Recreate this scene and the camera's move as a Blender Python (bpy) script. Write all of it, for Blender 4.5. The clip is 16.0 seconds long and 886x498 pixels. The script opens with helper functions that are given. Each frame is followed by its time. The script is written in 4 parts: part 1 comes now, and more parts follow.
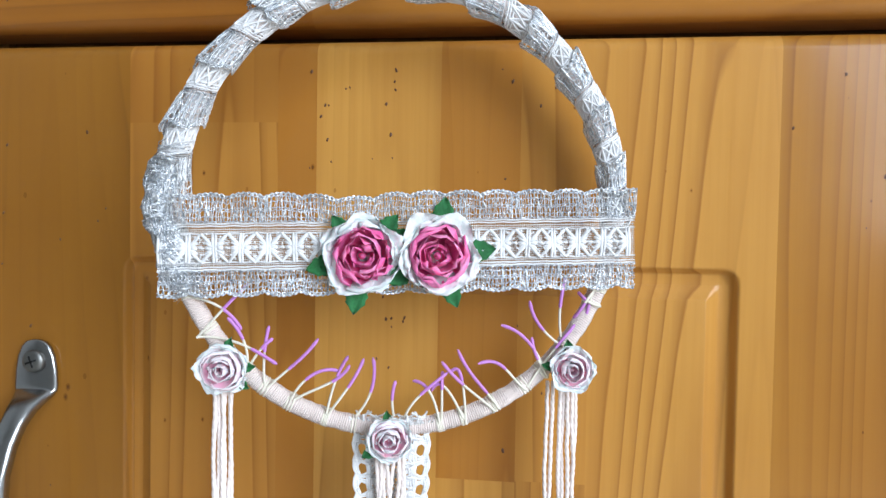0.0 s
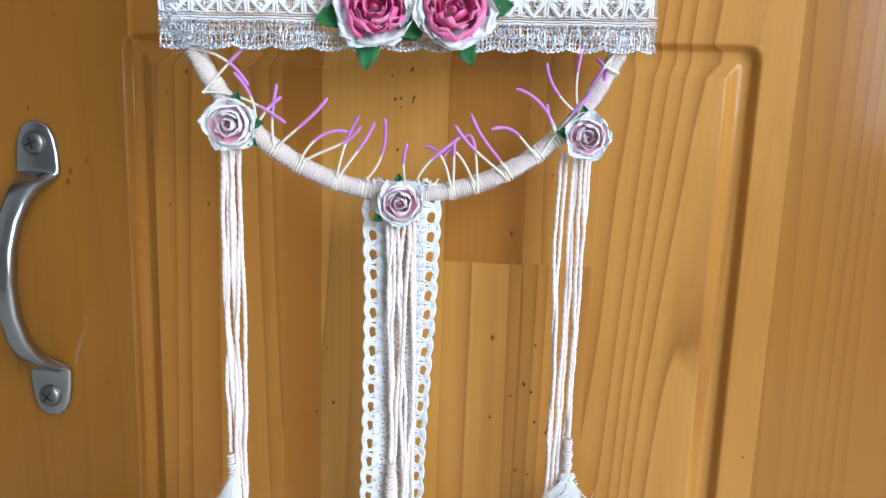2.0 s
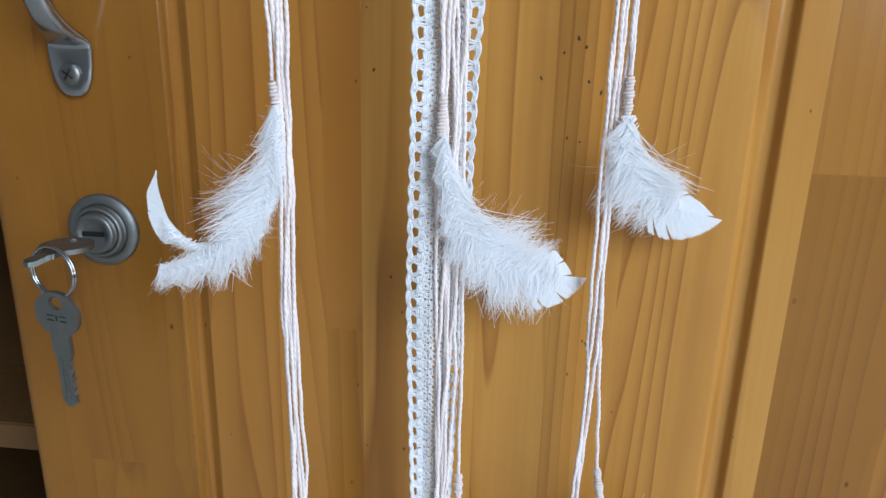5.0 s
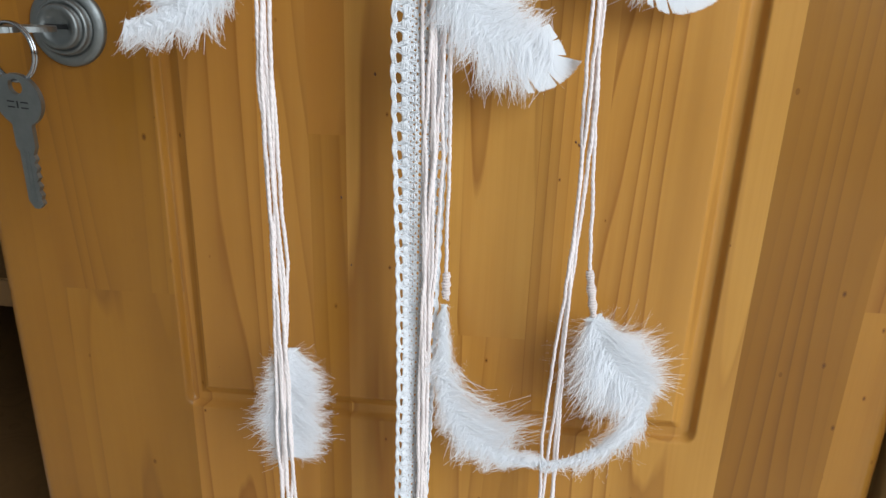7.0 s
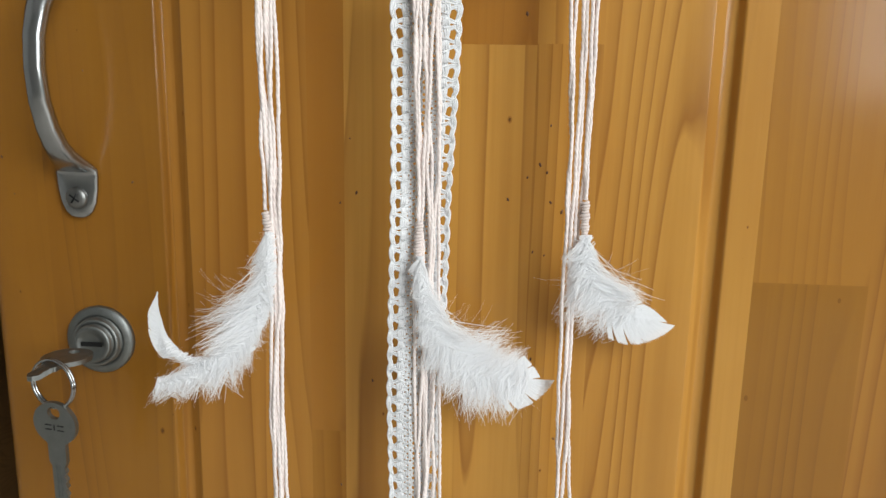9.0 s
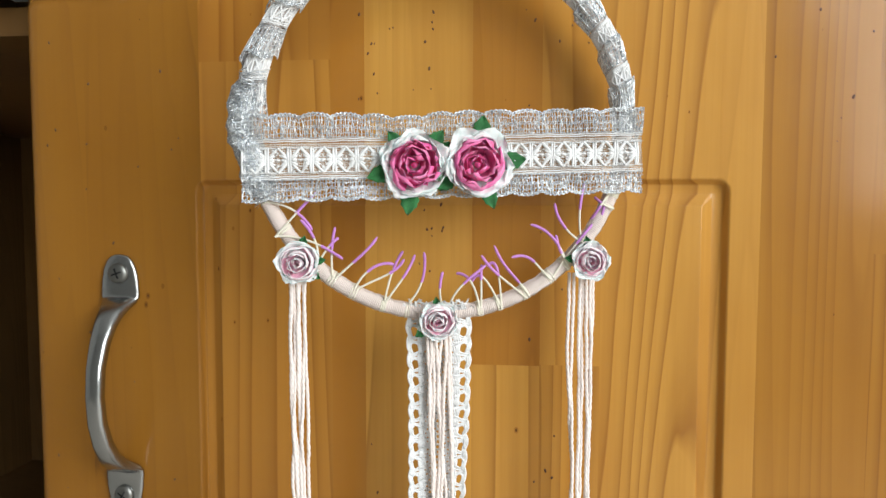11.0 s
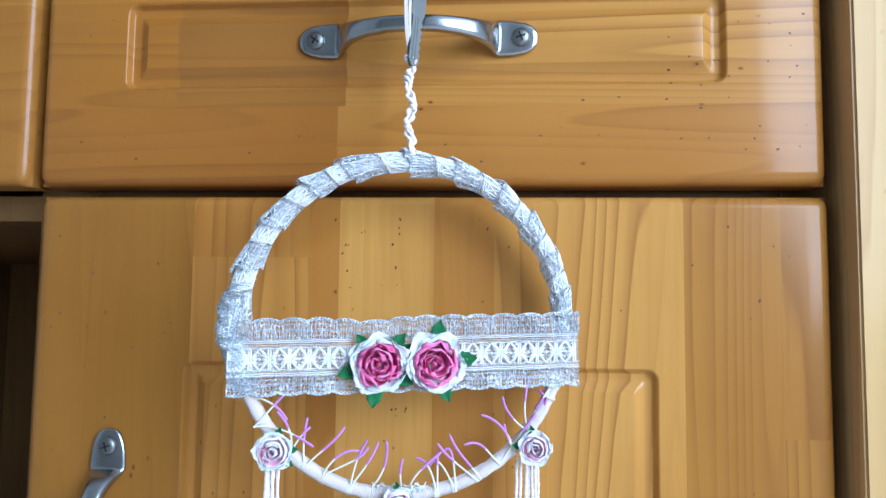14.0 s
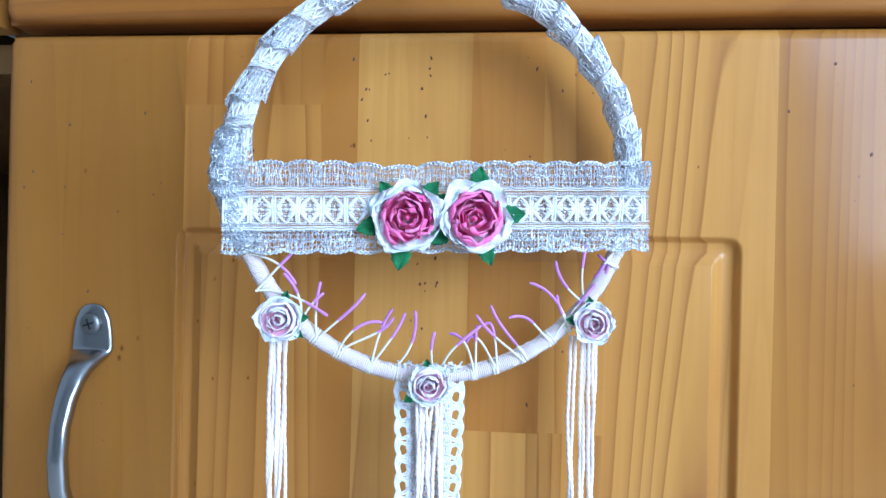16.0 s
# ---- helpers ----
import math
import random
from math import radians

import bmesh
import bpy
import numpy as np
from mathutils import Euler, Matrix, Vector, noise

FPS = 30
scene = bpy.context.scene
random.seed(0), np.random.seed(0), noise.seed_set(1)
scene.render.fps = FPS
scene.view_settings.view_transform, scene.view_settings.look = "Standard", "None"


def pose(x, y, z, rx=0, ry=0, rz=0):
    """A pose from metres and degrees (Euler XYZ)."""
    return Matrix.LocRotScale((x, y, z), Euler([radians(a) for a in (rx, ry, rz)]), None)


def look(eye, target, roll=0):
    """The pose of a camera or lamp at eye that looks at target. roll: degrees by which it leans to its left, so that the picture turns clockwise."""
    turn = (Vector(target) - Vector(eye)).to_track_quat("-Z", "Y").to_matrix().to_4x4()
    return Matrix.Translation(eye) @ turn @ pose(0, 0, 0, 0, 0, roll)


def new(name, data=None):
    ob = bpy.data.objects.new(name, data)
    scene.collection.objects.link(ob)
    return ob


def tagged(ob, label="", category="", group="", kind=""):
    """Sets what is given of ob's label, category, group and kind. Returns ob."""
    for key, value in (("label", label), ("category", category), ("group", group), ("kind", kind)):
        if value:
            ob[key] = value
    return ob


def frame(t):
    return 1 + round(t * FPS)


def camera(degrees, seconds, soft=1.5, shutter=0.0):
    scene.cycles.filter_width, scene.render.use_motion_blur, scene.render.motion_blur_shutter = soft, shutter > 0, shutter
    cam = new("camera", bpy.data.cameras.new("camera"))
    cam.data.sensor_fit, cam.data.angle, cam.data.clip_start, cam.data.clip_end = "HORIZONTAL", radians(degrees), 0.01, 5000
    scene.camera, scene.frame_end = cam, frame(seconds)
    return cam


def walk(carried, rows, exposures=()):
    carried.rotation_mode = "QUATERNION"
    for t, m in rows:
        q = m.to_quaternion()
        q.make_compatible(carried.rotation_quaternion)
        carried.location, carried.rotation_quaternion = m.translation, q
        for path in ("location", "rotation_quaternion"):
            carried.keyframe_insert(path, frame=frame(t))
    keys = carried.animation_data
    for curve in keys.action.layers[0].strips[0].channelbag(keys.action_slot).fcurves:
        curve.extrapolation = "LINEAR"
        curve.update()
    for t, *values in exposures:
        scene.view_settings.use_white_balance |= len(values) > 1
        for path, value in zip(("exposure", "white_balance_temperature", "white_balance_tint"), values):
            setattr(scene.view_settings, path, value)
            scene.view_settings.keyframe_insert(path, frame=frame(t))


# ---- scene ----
cam = camera(65.1, 16.0)
PATH = [
    (0, (0.027, -0.256, 0.63), (-0.208, 1.729, 0.568), 0.9),
    (0.5, (0.024, -0.256, 0.621), (-0.208, 1.725, 0.472), 1.0),
    (1, (0.025, -0.259, 0.614), (-0.209, 1.717, 0.407), 1.5),
    (1.5, (0.025, -0.262, 0.608), (-0.211, 1.708, 0.357), 1.9),
    (2, (0.022, -0.256, 0.584), (-0.186, 1.705, 0.251), 1.9),
    (2.5, (0.022, -0.252, 0.562), (-0.188, 1.693, 0.146), 1.4),
    (3, (0.019, -0.251, 0.548), (-0.175, 1.681, 0.067), 1.2),
    (3.5, (0.019, -0.25, 0.538), (-0.16, 1.668, 0.001), 1.7),
    (4, (0.02, -0.254, 0.528), (-0.152, 1.66, -0.028), 1.3),
    (4.5, (0.014, -0.26, 0.509), (-0.168, 1.65, -0.055), 2.1),
    (5, (0.007, -0.263, 0.488), (-0.183, 1.643, -0.09), 1.5),
    (7.5, (0.01, -0.274, 0.418), (-0.116, 1.604, -0.258), 2.0),
    (8, (0.006, -0.277, 0.424), (-0.098, 1.629, -0.174), 2.0),
    (8.5, (0.009, -0.277, 0.469), (-0.121, 1.652, -0.045), 1.4),
    (9, (0.01, -0.282, 0.507), (-0.134, 1.679, 0.139), 1.1),
    (9.5, (0.012, -0.287, 0.531), (-0.163, 1.687, 0.262), 0.6),
    (10, (0.011, -0.291, 0.561), (-0.182, 1.686, 0.33), 0.4),
    (12.5, (0.019, -0.323, 0.639), (-0.178, 1.666, 0.73), -0.2),
    (13, (0.021, -0.334, 0.648), (-0.165, 1.652, 0.803), -0.3),
    (13.5, (0.026, -0.343, 0.654), (-0.136, 1.64, 0.854), 0.1),
    (14, (0.026, -0.339, 0.648), (-0.129, 1.649, 0.798), 0.7),
    (14.5, (0.022, -0.334, 0.641), (-0.125, 1.66, 0.708), 1.1),
    (15, (0.021, -0.328, 0.635), (-0.127, 1.667, 0.668), 1.2),
    (15.5, (0.014, -0.31, 0.622), (-0.161, 1.682, 0.661), 1.4),
    (16, (0.014, -0.283, 0.61), (-0.192, 1.706, 0.609), 1.3),
]
EXPOSURES = [(0.0, 0.14, 6150, 9), (1.5, 0.09, 6150, 10), (2.5, 0.00, 5700, 10), (3.5, -0.15, 5200, 9), (5.0, -0.19, 5750, 8), (7.5, -0.15, 6450, 8), (9.0, -0.17, 6950, 8),
             (10.0, -0.15, 7300, 10), (12.5, 0.31, 6150, 3), (13.5, 0.31, 5400, 6), (14.5, 0.34, 4850, 6), (16.0, 0.36, 4800, 8)]
walk(cam, [(t, look(e, g, r)) for t, e, g, r in PATH], EXPOSURES)


# ---- light ----
world = bpy.data.worlds.new("world")
scene.world = world
world.use_nodes = True
wn = world.node_tree.nodes
sky = wn.new("ShaderNodeTexSky")
sky.sky_type = "NISHITA"
sky.sun_disc = False
sky.sun_elevation = radians(40)
sky.sun_rotation = radians(120)
world.node_tree.links.new(sky.outputs[0], wn["Background"].inputs[0])
wn["Background"].inputs[1].default_value = 0.12

win = bpy.data.lights.new("window_light", "AREA")
win.shape = "RECTANGLE"
win.size, win.size_y = 1.62, 1.70
win.energy = 75.0
win.color = (0.86, 0.93, 1.0)
new("window_light", win).matrix_world = look((1.69, -1.70, 1.42), (0.1, 0.0, 0.62))


# ---- node helpers ----
class Mat:
    def __init__(self, name):
        self.m = bpy.data.materials.new(name)
        self.m.use_nodes = True
        self.t = self.m.node_tree
        self.b = self.t.nodes["Principled BSDF"]

    def n(self, kind):
        return self.t.nodes.new("ShaderNode" + kind)

    def put(self, sock, v):
        if isinstance(v, bpy.types.NodeSocket):
            self.t.links.new(v, sock)
        else:
            sock.default_value = v

    def math(self, op, a, b=0.0, c=None):
        nd = self.n("Math")
        nd.operation = op
        self.put(nd.inputs[0], a)
        self.put(nd.inputs[1], b)
        if c is not None:
            self.put(nd.inputs[2], c)
        return nd.outputs[0]

    def noise(self, vec, scale, detail=3.0, rough=0.55):
        nd = self.n("TexNoise")
        self.put(nd.inputs["Vector"], vec)
        nd.inputs["Scale"].default_value = scale
        nd.inputs["Detail"].default_value = detail
        nd.inputs["Roughness"].default_value = rough
        return nd.outputs["Fac"]

    def ramp(self, fac, stops):
        nd = self.n("ValToRGB")
        self.put(nd.inputs[0], fac)
        e = nd.color_ramp.elements
        while len(e) < len(stops):
            e.new(0.5)
        for el, (p, c) in zip(e, stops):
            el.position = p
            el.color = (*c, 1) if len(c) == 3 else c
        return nd.outputs[0]

    def mix(self, fac, a, b, kind="MIX"):
        nd = self.n("Mix")
        nd.data_type, nd.blend_type = "RGBA", kind
        self.put(nd.inputs[0], fac)
        for sock, v in ((nd.inputs[6], a), (nd.inputs[7], b)):
            self.put(sock, (*v, 1) if isinstance(v, tuple) else v)
        return nd.outputs[2]

    def scaled(self, vec, s, off=None):
        nd = self.n("VectorMath")
        nd.operation = "MULTIPLY"
        self.put(nd.inputs[0], vec)
        nd.inputs[1].default_value = s
        out = nd.outputs[0]
        if off is not None:
            ad = self.n("VectorMath")
            ad.operation = "ADD"
            self.put(ad.inputs[0], out)
            self.put(ad.inputs[1], off)
            out = ad.outputs[0]
        return out

    def bump(self, height, strength, dist=0.001):
        nd = self.n("Bump")
        self.put(nd.inputs["Height"], height)
        nd.inputs["Strength"].default_value = strength
        nd.inputs["Distance"].default_value = dist
        self.t.links.new(nd.outputs[0], self.b.inputs["Normal"])

    def set(self, **kw):
        for k, v in kw.items():
            sock = self.b.inputs[k.replace("_", " ")]
            self.put(sock, (*v, 1) if isinstance(v, tuple) and len(v) == 3 else v)
        return self


def pine(name, vertical=True, pale=(0.60, 0.302, 0.062), deep=(0.37, 0.138, 0.016), line=(0.19, 0.050, 0.004), specks=True, gloss=0.48):
    """Varnished knotty pine: grain runs up the board, or along it. Each board has its own cut."""
    k = Mat(name)
    co = k.n("TexCoord").outputs["Object"]
    info = k.n("ObjectInfo").outputs["Random"]
    geo = k.n("CombineXYZ")
    for i, f in enumerate((7.3, 3.1, 11.7)):
        k.put(geo.inputs[i], k.math("MULTIPLY", info, f))
    off = geo.outputs[0]
    along = (1.0, 1.0, 0.055) if vertical else (0.055, 1.0, 1.0)
    st = k.scaled(co, along, off)
    sep = k.n("SeparateXYZ")
    k.put(sep.inputs[0], st)
    across = sep.outputs[0 if vertical else 2]
    warp = k.noise(st, 20.0, 1.0)
    warp2 = k.noise(st, 60.0, 2.0)
    steep = k.math("MULTIPLY_ADD", k.math("FRACT", k.math("MULTIPLY", info, 17.3)), 45.0, 14.0)
    ph = k.math("ADD", k.math("MULTIPLY", across, steep), k.math("MULTIPLY", warp, 15.0))
    ph = k.math("ADD", ph, k.math("MULTIPLY", warp2, 0.9))
    saw = k.math("FRACT", ph)
    ring = k.ramp(saw, [(0.0, (0, 0, 0)), (0.40, (0.10,) * 3), (0.80, (0.55,) * 3), (0.93, (1, 1, 1)), (1.0, (0, 0, 0))])
    gate = k.ramp(k.noise(st, 22.0, 2.0), [(0.36, (0.16,) * 3), (0.58, (1, 1, 1))])
    ringm = k.math("MULTIPLY", ring, gate)
    fine = k.noise(k.scaled(co, (420, 420, 9) if vertical else (9, 420, 420), off), 1.0, 3.0, 0.6)
    broad = k.noise(st, 9.0, 3.0)
    tone = k.math("ADD", k.math("MULTIPLY", broad, 0.8), k.math("MULTIPLY", k.math("SUBTRACT", info, 0.5), 0.62))
    col = k.mix(k.ramp(tone, [(0.16, (0, 0, 0)), (0.70, (1, 1, 1))]), pale, deep)
    patchy = k.ramp(k.noise(k.scaled(co, (1.0, 1.0, 0.35) if vertical else (0.35, 1.0, 1.0), off), 17.0, 3.0), [(0.42, (0, 0, 0)), (0.68, (1, 1, 1))])
    col = k.mix(k.math("MULTIPLY", patchy, 0.42), col, deep)
    col = k.mix(k.math("MULTIPLY", ringm, 0.72), col, line)
    col = k.mix(k.math("MULTIPLY", k.math("SUBTRACT", fine, 0.42), 0.75), col, deep)
    # clouded, slightly rubbed varnish
    cloud = k.noise(co, 6.0, 4.0)
    col = k.mix(k.math("MULTIPLY", cloud, 0.30), col, (0.60, 0.31, 0.080))
    if specks:
        vo = k.n("TexVoronoi")
        k.put(vo.inputs["Vector"], k.scaled(co, (1.0, 1.0, 0.62) if vertical else (0.62, 1.0, 1.0), off))
        vo.inputs["Scale"].default_value = 120.0
        vsep = k.n("SeparateColor")
        k.put(vsep.inputs[0], vo.outputs["Color"])
        few = k.math("GREATER_THAN", vsep.outputs[0], 0.62)
        where = k.ramp(k.noise(co, 9.0, 2.0), [(0.38, (0, 0, 0)), (0.43, (1, 1, 1))])
        size = k.math("MULTIPLY_ADD", vsep.outputs[1], 0.050, 0.018)
        dot = k.math("LESS_THAN", vo.outputs["Distance"], size)
        halo = k.math("LESS_THAN", vo.outputs["Distance"], k.math("MULTIPLY", size, 1.8))
        dm = k.math("MULTIPLY", k.math("MULTIPLY", dot, few), where)
        hm = k.math("MULTIPLY", k.math("MULTIPLY", halo, few), where)
        col = k.mix(k.math("MULTIPLY", hm, 0.4), col, line)
        col = k.mix(k.math("MULTIPLY", dm, 0.8), col, (0.10, 0.035, 0.01))
    k.set(Base_Color=col, Roughness=k.math("MULTIPLY_ADD", cloud, 0.16, 0.30), Coat_Weight=gloss, Coat_Roughness=k.math("MULTIPLY_ADD", k.noise(co, 23.0, 3.0), 0.10, 0.09), Coat_IOR=1.45, Specular_IOR_Level=0.10)
    h = k.math("ADD", k.math("MULTIPLY", fine, 0.4), k.math("MULTIPLY", k.noise(co, 40.0, 2.0), 0.6))
    k.bump(h, 0.10, 0.0015)
    return k.m


def metal(name, col, rough, scratch=1.0):
    k = Mat(name)
    co = k.n("TexCoord").outputs["Object"]
    a = k.noise(k.scaled(co, (900, 900, 60)), 1.0, 2.0)
    b = k.noise(co, 220.0, 4.0)
    k.set(Base_Color=k.mix(k.math("MULTIPLY", b, 0.5), col, tuple(c * 0.72 for c in col)), Metallic=1.0,
          Roughness=k.math("ADD", k.math("MULTIPLY", b, 0.22 * scratch), k.math("MULTIPLY_ADD", a, 0.10, rough - 0.12)))
    k.bump(b, 0.08 * scratch, 0.0006)
    return k.m


def fibre(name, col, shade, scale=900.0, rough=0.85, sheen=0.3, through_light=0.0, metallic=0.0, grainy=False):
    k = Mat(name)
    co = k.n("TexCoord").outputs["Object"]
    a = k.noise(co, scale, 3.0)
    b = k.noise(co, 45.0, 2.0)
    c = k.mix(k.math("MULTIPLY", k.math("ADD", a, b), 0.5), col, shade)
    # Bright and dark specks: the lurex sparkle is put into the colour.
    if grainy:
        c = k.mix(k.ramp(a, [(0.40, (0, 0, 0)), (0.60, (1, 1, 1))]), shade, col)
    k.set(Base_Color=c, Roughness=rough, Sheen_Weight=sheen, Metallic=metallic)
    if through_light:
        k.b.inputs["Subsurface Weight"].default_value = through_light
        k.b.inputs["Subsurface Radius"].default_value = (0.004, 0.003, 0.002)
    k.bump(a, 0.35, 0.0005)
    return k.m


def petal_paper(name, inner, edge, rim=False):
    k = Mat(name)
    co = k.n("TexCoord").outputs["Object"]
    a = k.noise(co, 260.0, 4.0, 0.65)
    b = k.noise(co, 1100.0, 2.0)
    f = k.ramp(a, [(0.35, (0, 0, 0)), (0.68, (1, 1, 1))])
    if rim:
        # petal rims are dyed paler than their feet
        sep = k.n("SeparateXYZ")
        k.put(sep.inputs[0], co)
        up = k.ramp(k.math("ADD", k.math("MULTIPLY", sep.outputs[2], rim), k.math("MULTIPLY", a, 0.5)), [(0.55, (0, 0, 0)), (1.0, (1, 1, 1))])
        f = k.math("MAXIMUM", k.math("MULTIPLY", f, 0.35), up)
    c = k.mix(f, inner, edge)
    k.set(Base_Color=c, Roughness=0.8, Sheen_Weight=0.15)
    k.b.inputs["Subsurface Weight"].default_value = 0.40
    k.b.inputs["Subsurface Radius"].default_value = (0.004, 0.0026, 0.0026)
    k.bump(k.math("ADD", a, b), 0.35, 0.0006)
    return k.m


PINE_V = pine("pine_upright")
# Darker wood low right; on the left, side dimming put into the colour.
PINE_V_DARK_SHADED = pine("pine_upright_dark_shaded", pale=(0.33, 0.138, 0.010), deep=(0.20, 0.067, 0.004), line=(0.10, 0.026, 0.003))
# Heartwood staves; on the right-hand boards this colour carries side dimming instead.
PINE_V_MID_SHADED = pine("pine_upright_heartwood_shaded", pale=(0.41, 0.177, 0.022), deep=(0.27, 0.092, 0.008), line=(0.14, 0.035, 0.003))
PINE_H = pine("pine_level", vertical=False)
# Darker copy of the level pine: dimming and dark reflection put into colour.
PINE_H_SHADED = pine("pine_level_shaded", vertical=False, pale=(0.45, 0.178, 0.014), deep=(0.28, 0.088, 0.006), line=(0.15, 0.040, 0.003))
PINE_RED = pine("pine_level_reddish", vertical=False, pale=(0.37, 0.150, 0.016), deep=(0.27, 0.094, 0.009), line=(0.15, 0.044, 0.005), specks=False)
PINE_PALE = pine("pine_post", pale=(0.70, 0.48, 0.22), deep=(0.60, 0.38, 0.15), line=(0.46, 0.26, 0.09), gloss=0.25)
# Dark brown: the deep shade inside the cabinets is put into the colour.
CARCASS_SHADED = pine("cabinet_inside_shaded", pale=(0.10, 0.055, 0.028), deep=(0.075, 0.038, 0.019), line=(0.03, 0.014, 0.008), specks=False, gloss=0.0)
STEEL = metal("satin_nickel", (0.43, 0.44, 0.445), 0.22, 0.5)
STEEL_DULL = metal("worn_nickel", (0.26, 0.27, 0.26), 0.36, 1.8)
SCREW = metal("screw_steel", (0.24, 0.24, 0.23), 0.36)
# Near-black colour that stands for the shade inside slots and stamped marks.
RECESS_SHADE = metal("recess_shade_metal", (0.05, 0.05, 0.05), 0.6)
COTTON = fibre("white_cotton", (0.87, 0.87, 0.88), (0.75, 0.75, 0.77))
BLUSH = fibre("blush_thread", (0.86, 0.76, 0.72), (0.74, 0.62, 0.58))
BLUSH_PALE = fibre("pale_blush_string", (0.94, 0.85, 0.815), (0.87, 0.75, 0.71))
CREAM = fibre("cream_thread", (0.86, 0.82, 0.71), (0.77, 0.72, 0.60))
PURPLE = fibre("purple_dipped_tip", (0.62, 0.27, 0.70), (0.52, 0.20, 0.60), rough=0.45, sheen=0.1)
NET = fibre("sheer_net", (0.88, 0.87, 0.86), (0.78, 0.77, 0.76))
SILVER = fibre("silver_lurex", (0.95, 0.97, 0.99), (0.52, 0.56, 0.61), scale=1100.0, rough=0.22, sheen=0.0, metallic=0.45, grainy=True)
SILVER_DEEP = fibre("silver_lurex_wound", (0.95, 0.97, 1.0), (0.48, 0.53, 0.58), scale=1000.0, rough=0.24, sheen=0.0, metallic=0.5, grainy=True)
# Near-white yarn whose colour stands for glints on the silver lace.
GLINT = fibre("lurex_glint_tint", (0.98, 0.98, 1.0), (0.88, 0.90, 0.93), scale=1400.0, rough=0.35, sheen=0.0, metallic=0.15)
WHITE_PETAL = petal_paper("white_paper", (0.78, 0.81, 0.82), (0.84, 0.86, 0.86))
PINK_PETAL = petal_paper("magenta_paper", (0.86, 0.10, 0.36), (0.97, 0.42, 0.66), rim=75.0)
BLUSH_PETAL = petal_paper("blush_paper", (0.93, 0.46, 0.62), (0.97, 0.86, 0.90), rim=210.0)
LEAF = petal_paper("leaf_paper", (0.012, 0.11, 0.03), (0.03, 0.21, 0.06))
FEATHER = fibre("white_feather", (0.99, 0.99, 1.0), (0.97, 0.97, 0.98), rough=0.7, sheen=0.5)


def sheer(mat, thin, lit_through):
    """Lets light pass: part of it scattered through, part straight through."""
    t = mat.node_tree
    out, b = t.nodes["Material Output"], t.nodes["Principled BSDF"]
    tr, tp, m1, m2 = t.nodes.new("ShaderNodeBsdfTranslucent"), t.nodes.new("ShaderNodeBsdfTransparent"), t.nodes.new("ShaderNodeMixShader"), t.nodes.new("ShaderNodeMixShader")
    tr.inputs[0].default_value = (0.95, 0.96, 0.98, 1)
    m1.inputs[0].default_value, m2.inputs[0].default_value = lit_through, thin
    t.links.new(b.outputs[0], m1.inputs[1])
    t.links.new(tr.outputs[0], m1.inputs[2])
    t.links.new(m1.outputs[0], m2.inputs[1])
    t.links.new(tp.outputs[0], m2.inputs[2])
    t.links.new(m2.outputs[0], out.inputs[0])


sheer(FEATHER, 0.04, 0.36)


def plain(name, col, rough, scale=25.0):
    k = Mat(name)
    co = k.n("TexCoord").outputs["Object"]
    a = k.noise(co, scale, 4.0)
    k.set(Base_Color=k.mix(k.math("MULTIPLY", a, 0.6), col, tuple(c * 0.85 for c in col)), Roughness=rough)
    k.bump(a, 0.1, 0.002)
    return k.m


RESIN = plain("resin_speck", (0.11, 0.038, 0.010), 0.5, 300.0)
WALL = plain("wall_paint", (0.50, 0.50, 0.49), 0.8)
FLOOR = plain("floor_tile", (0.70, 0.66, 0.60), 0.45, 8.0)
CEIL = plain("ceiling_paint", (0.70, 0.70, 0.70), 0.9)
GREY = plain("grey_laminate", (0.42, 0.44, 0.48), 0.5)


# ---- mesh helpers ----
def mesh_ob(name, verts, faces, mats, parent=None, label="", smooth=True, index=None):
    me = bpy.data.meshes.new(name)
    me.from_pydata([tuple(v) for v in verts], [], faces)
    for m in (mats if isinstance(mats, (list, tuple)) else [mats]):
        me.materials.append(m)
    if smooth:
        me.polygons.foreach_set("use_smooth", [True] * len(me.polygons))
    if index is not None:
        me.polygons.foreach_set("material_index", index)
    me.update()
    ob = new(name, me)
    if parent is not None:
        ob.parent = parent
    if label:
        tagged(ob, label)
    return ob


def part(name, bm, material, parent, label="", smooth=False):
    me = bpy.data.meshes.new(name)
    bm.to_mesh(me)
    bm.free()
    me.materials.append(material)
    if smooth:
        me.polygons.foreach_set("use_smooth", [True] * len(me.polygons))
    ob = new(name, me)
    if parent is not None:
        ob.parent = parent
    if label:
        tagged(ob, label)
    return ob


def block(x0, x1, y0, y1, z0, z1, bevel=0.0):
    bm = bmesh.new()
    bmesh.ops.create_cube(bm, size=1)
    for v in bm.verts:
        v.co = Vector((x0 if v.co.x < 0 else x1, y0 if v.co.y < 0 else y1, z0 if v.co.z < 0 else z1))
    if bevel:
        bmesh.ops.bevel(bm, geom=bm.edges[:], offset=bevel, segments=2, affect="EDGES")
    return bm


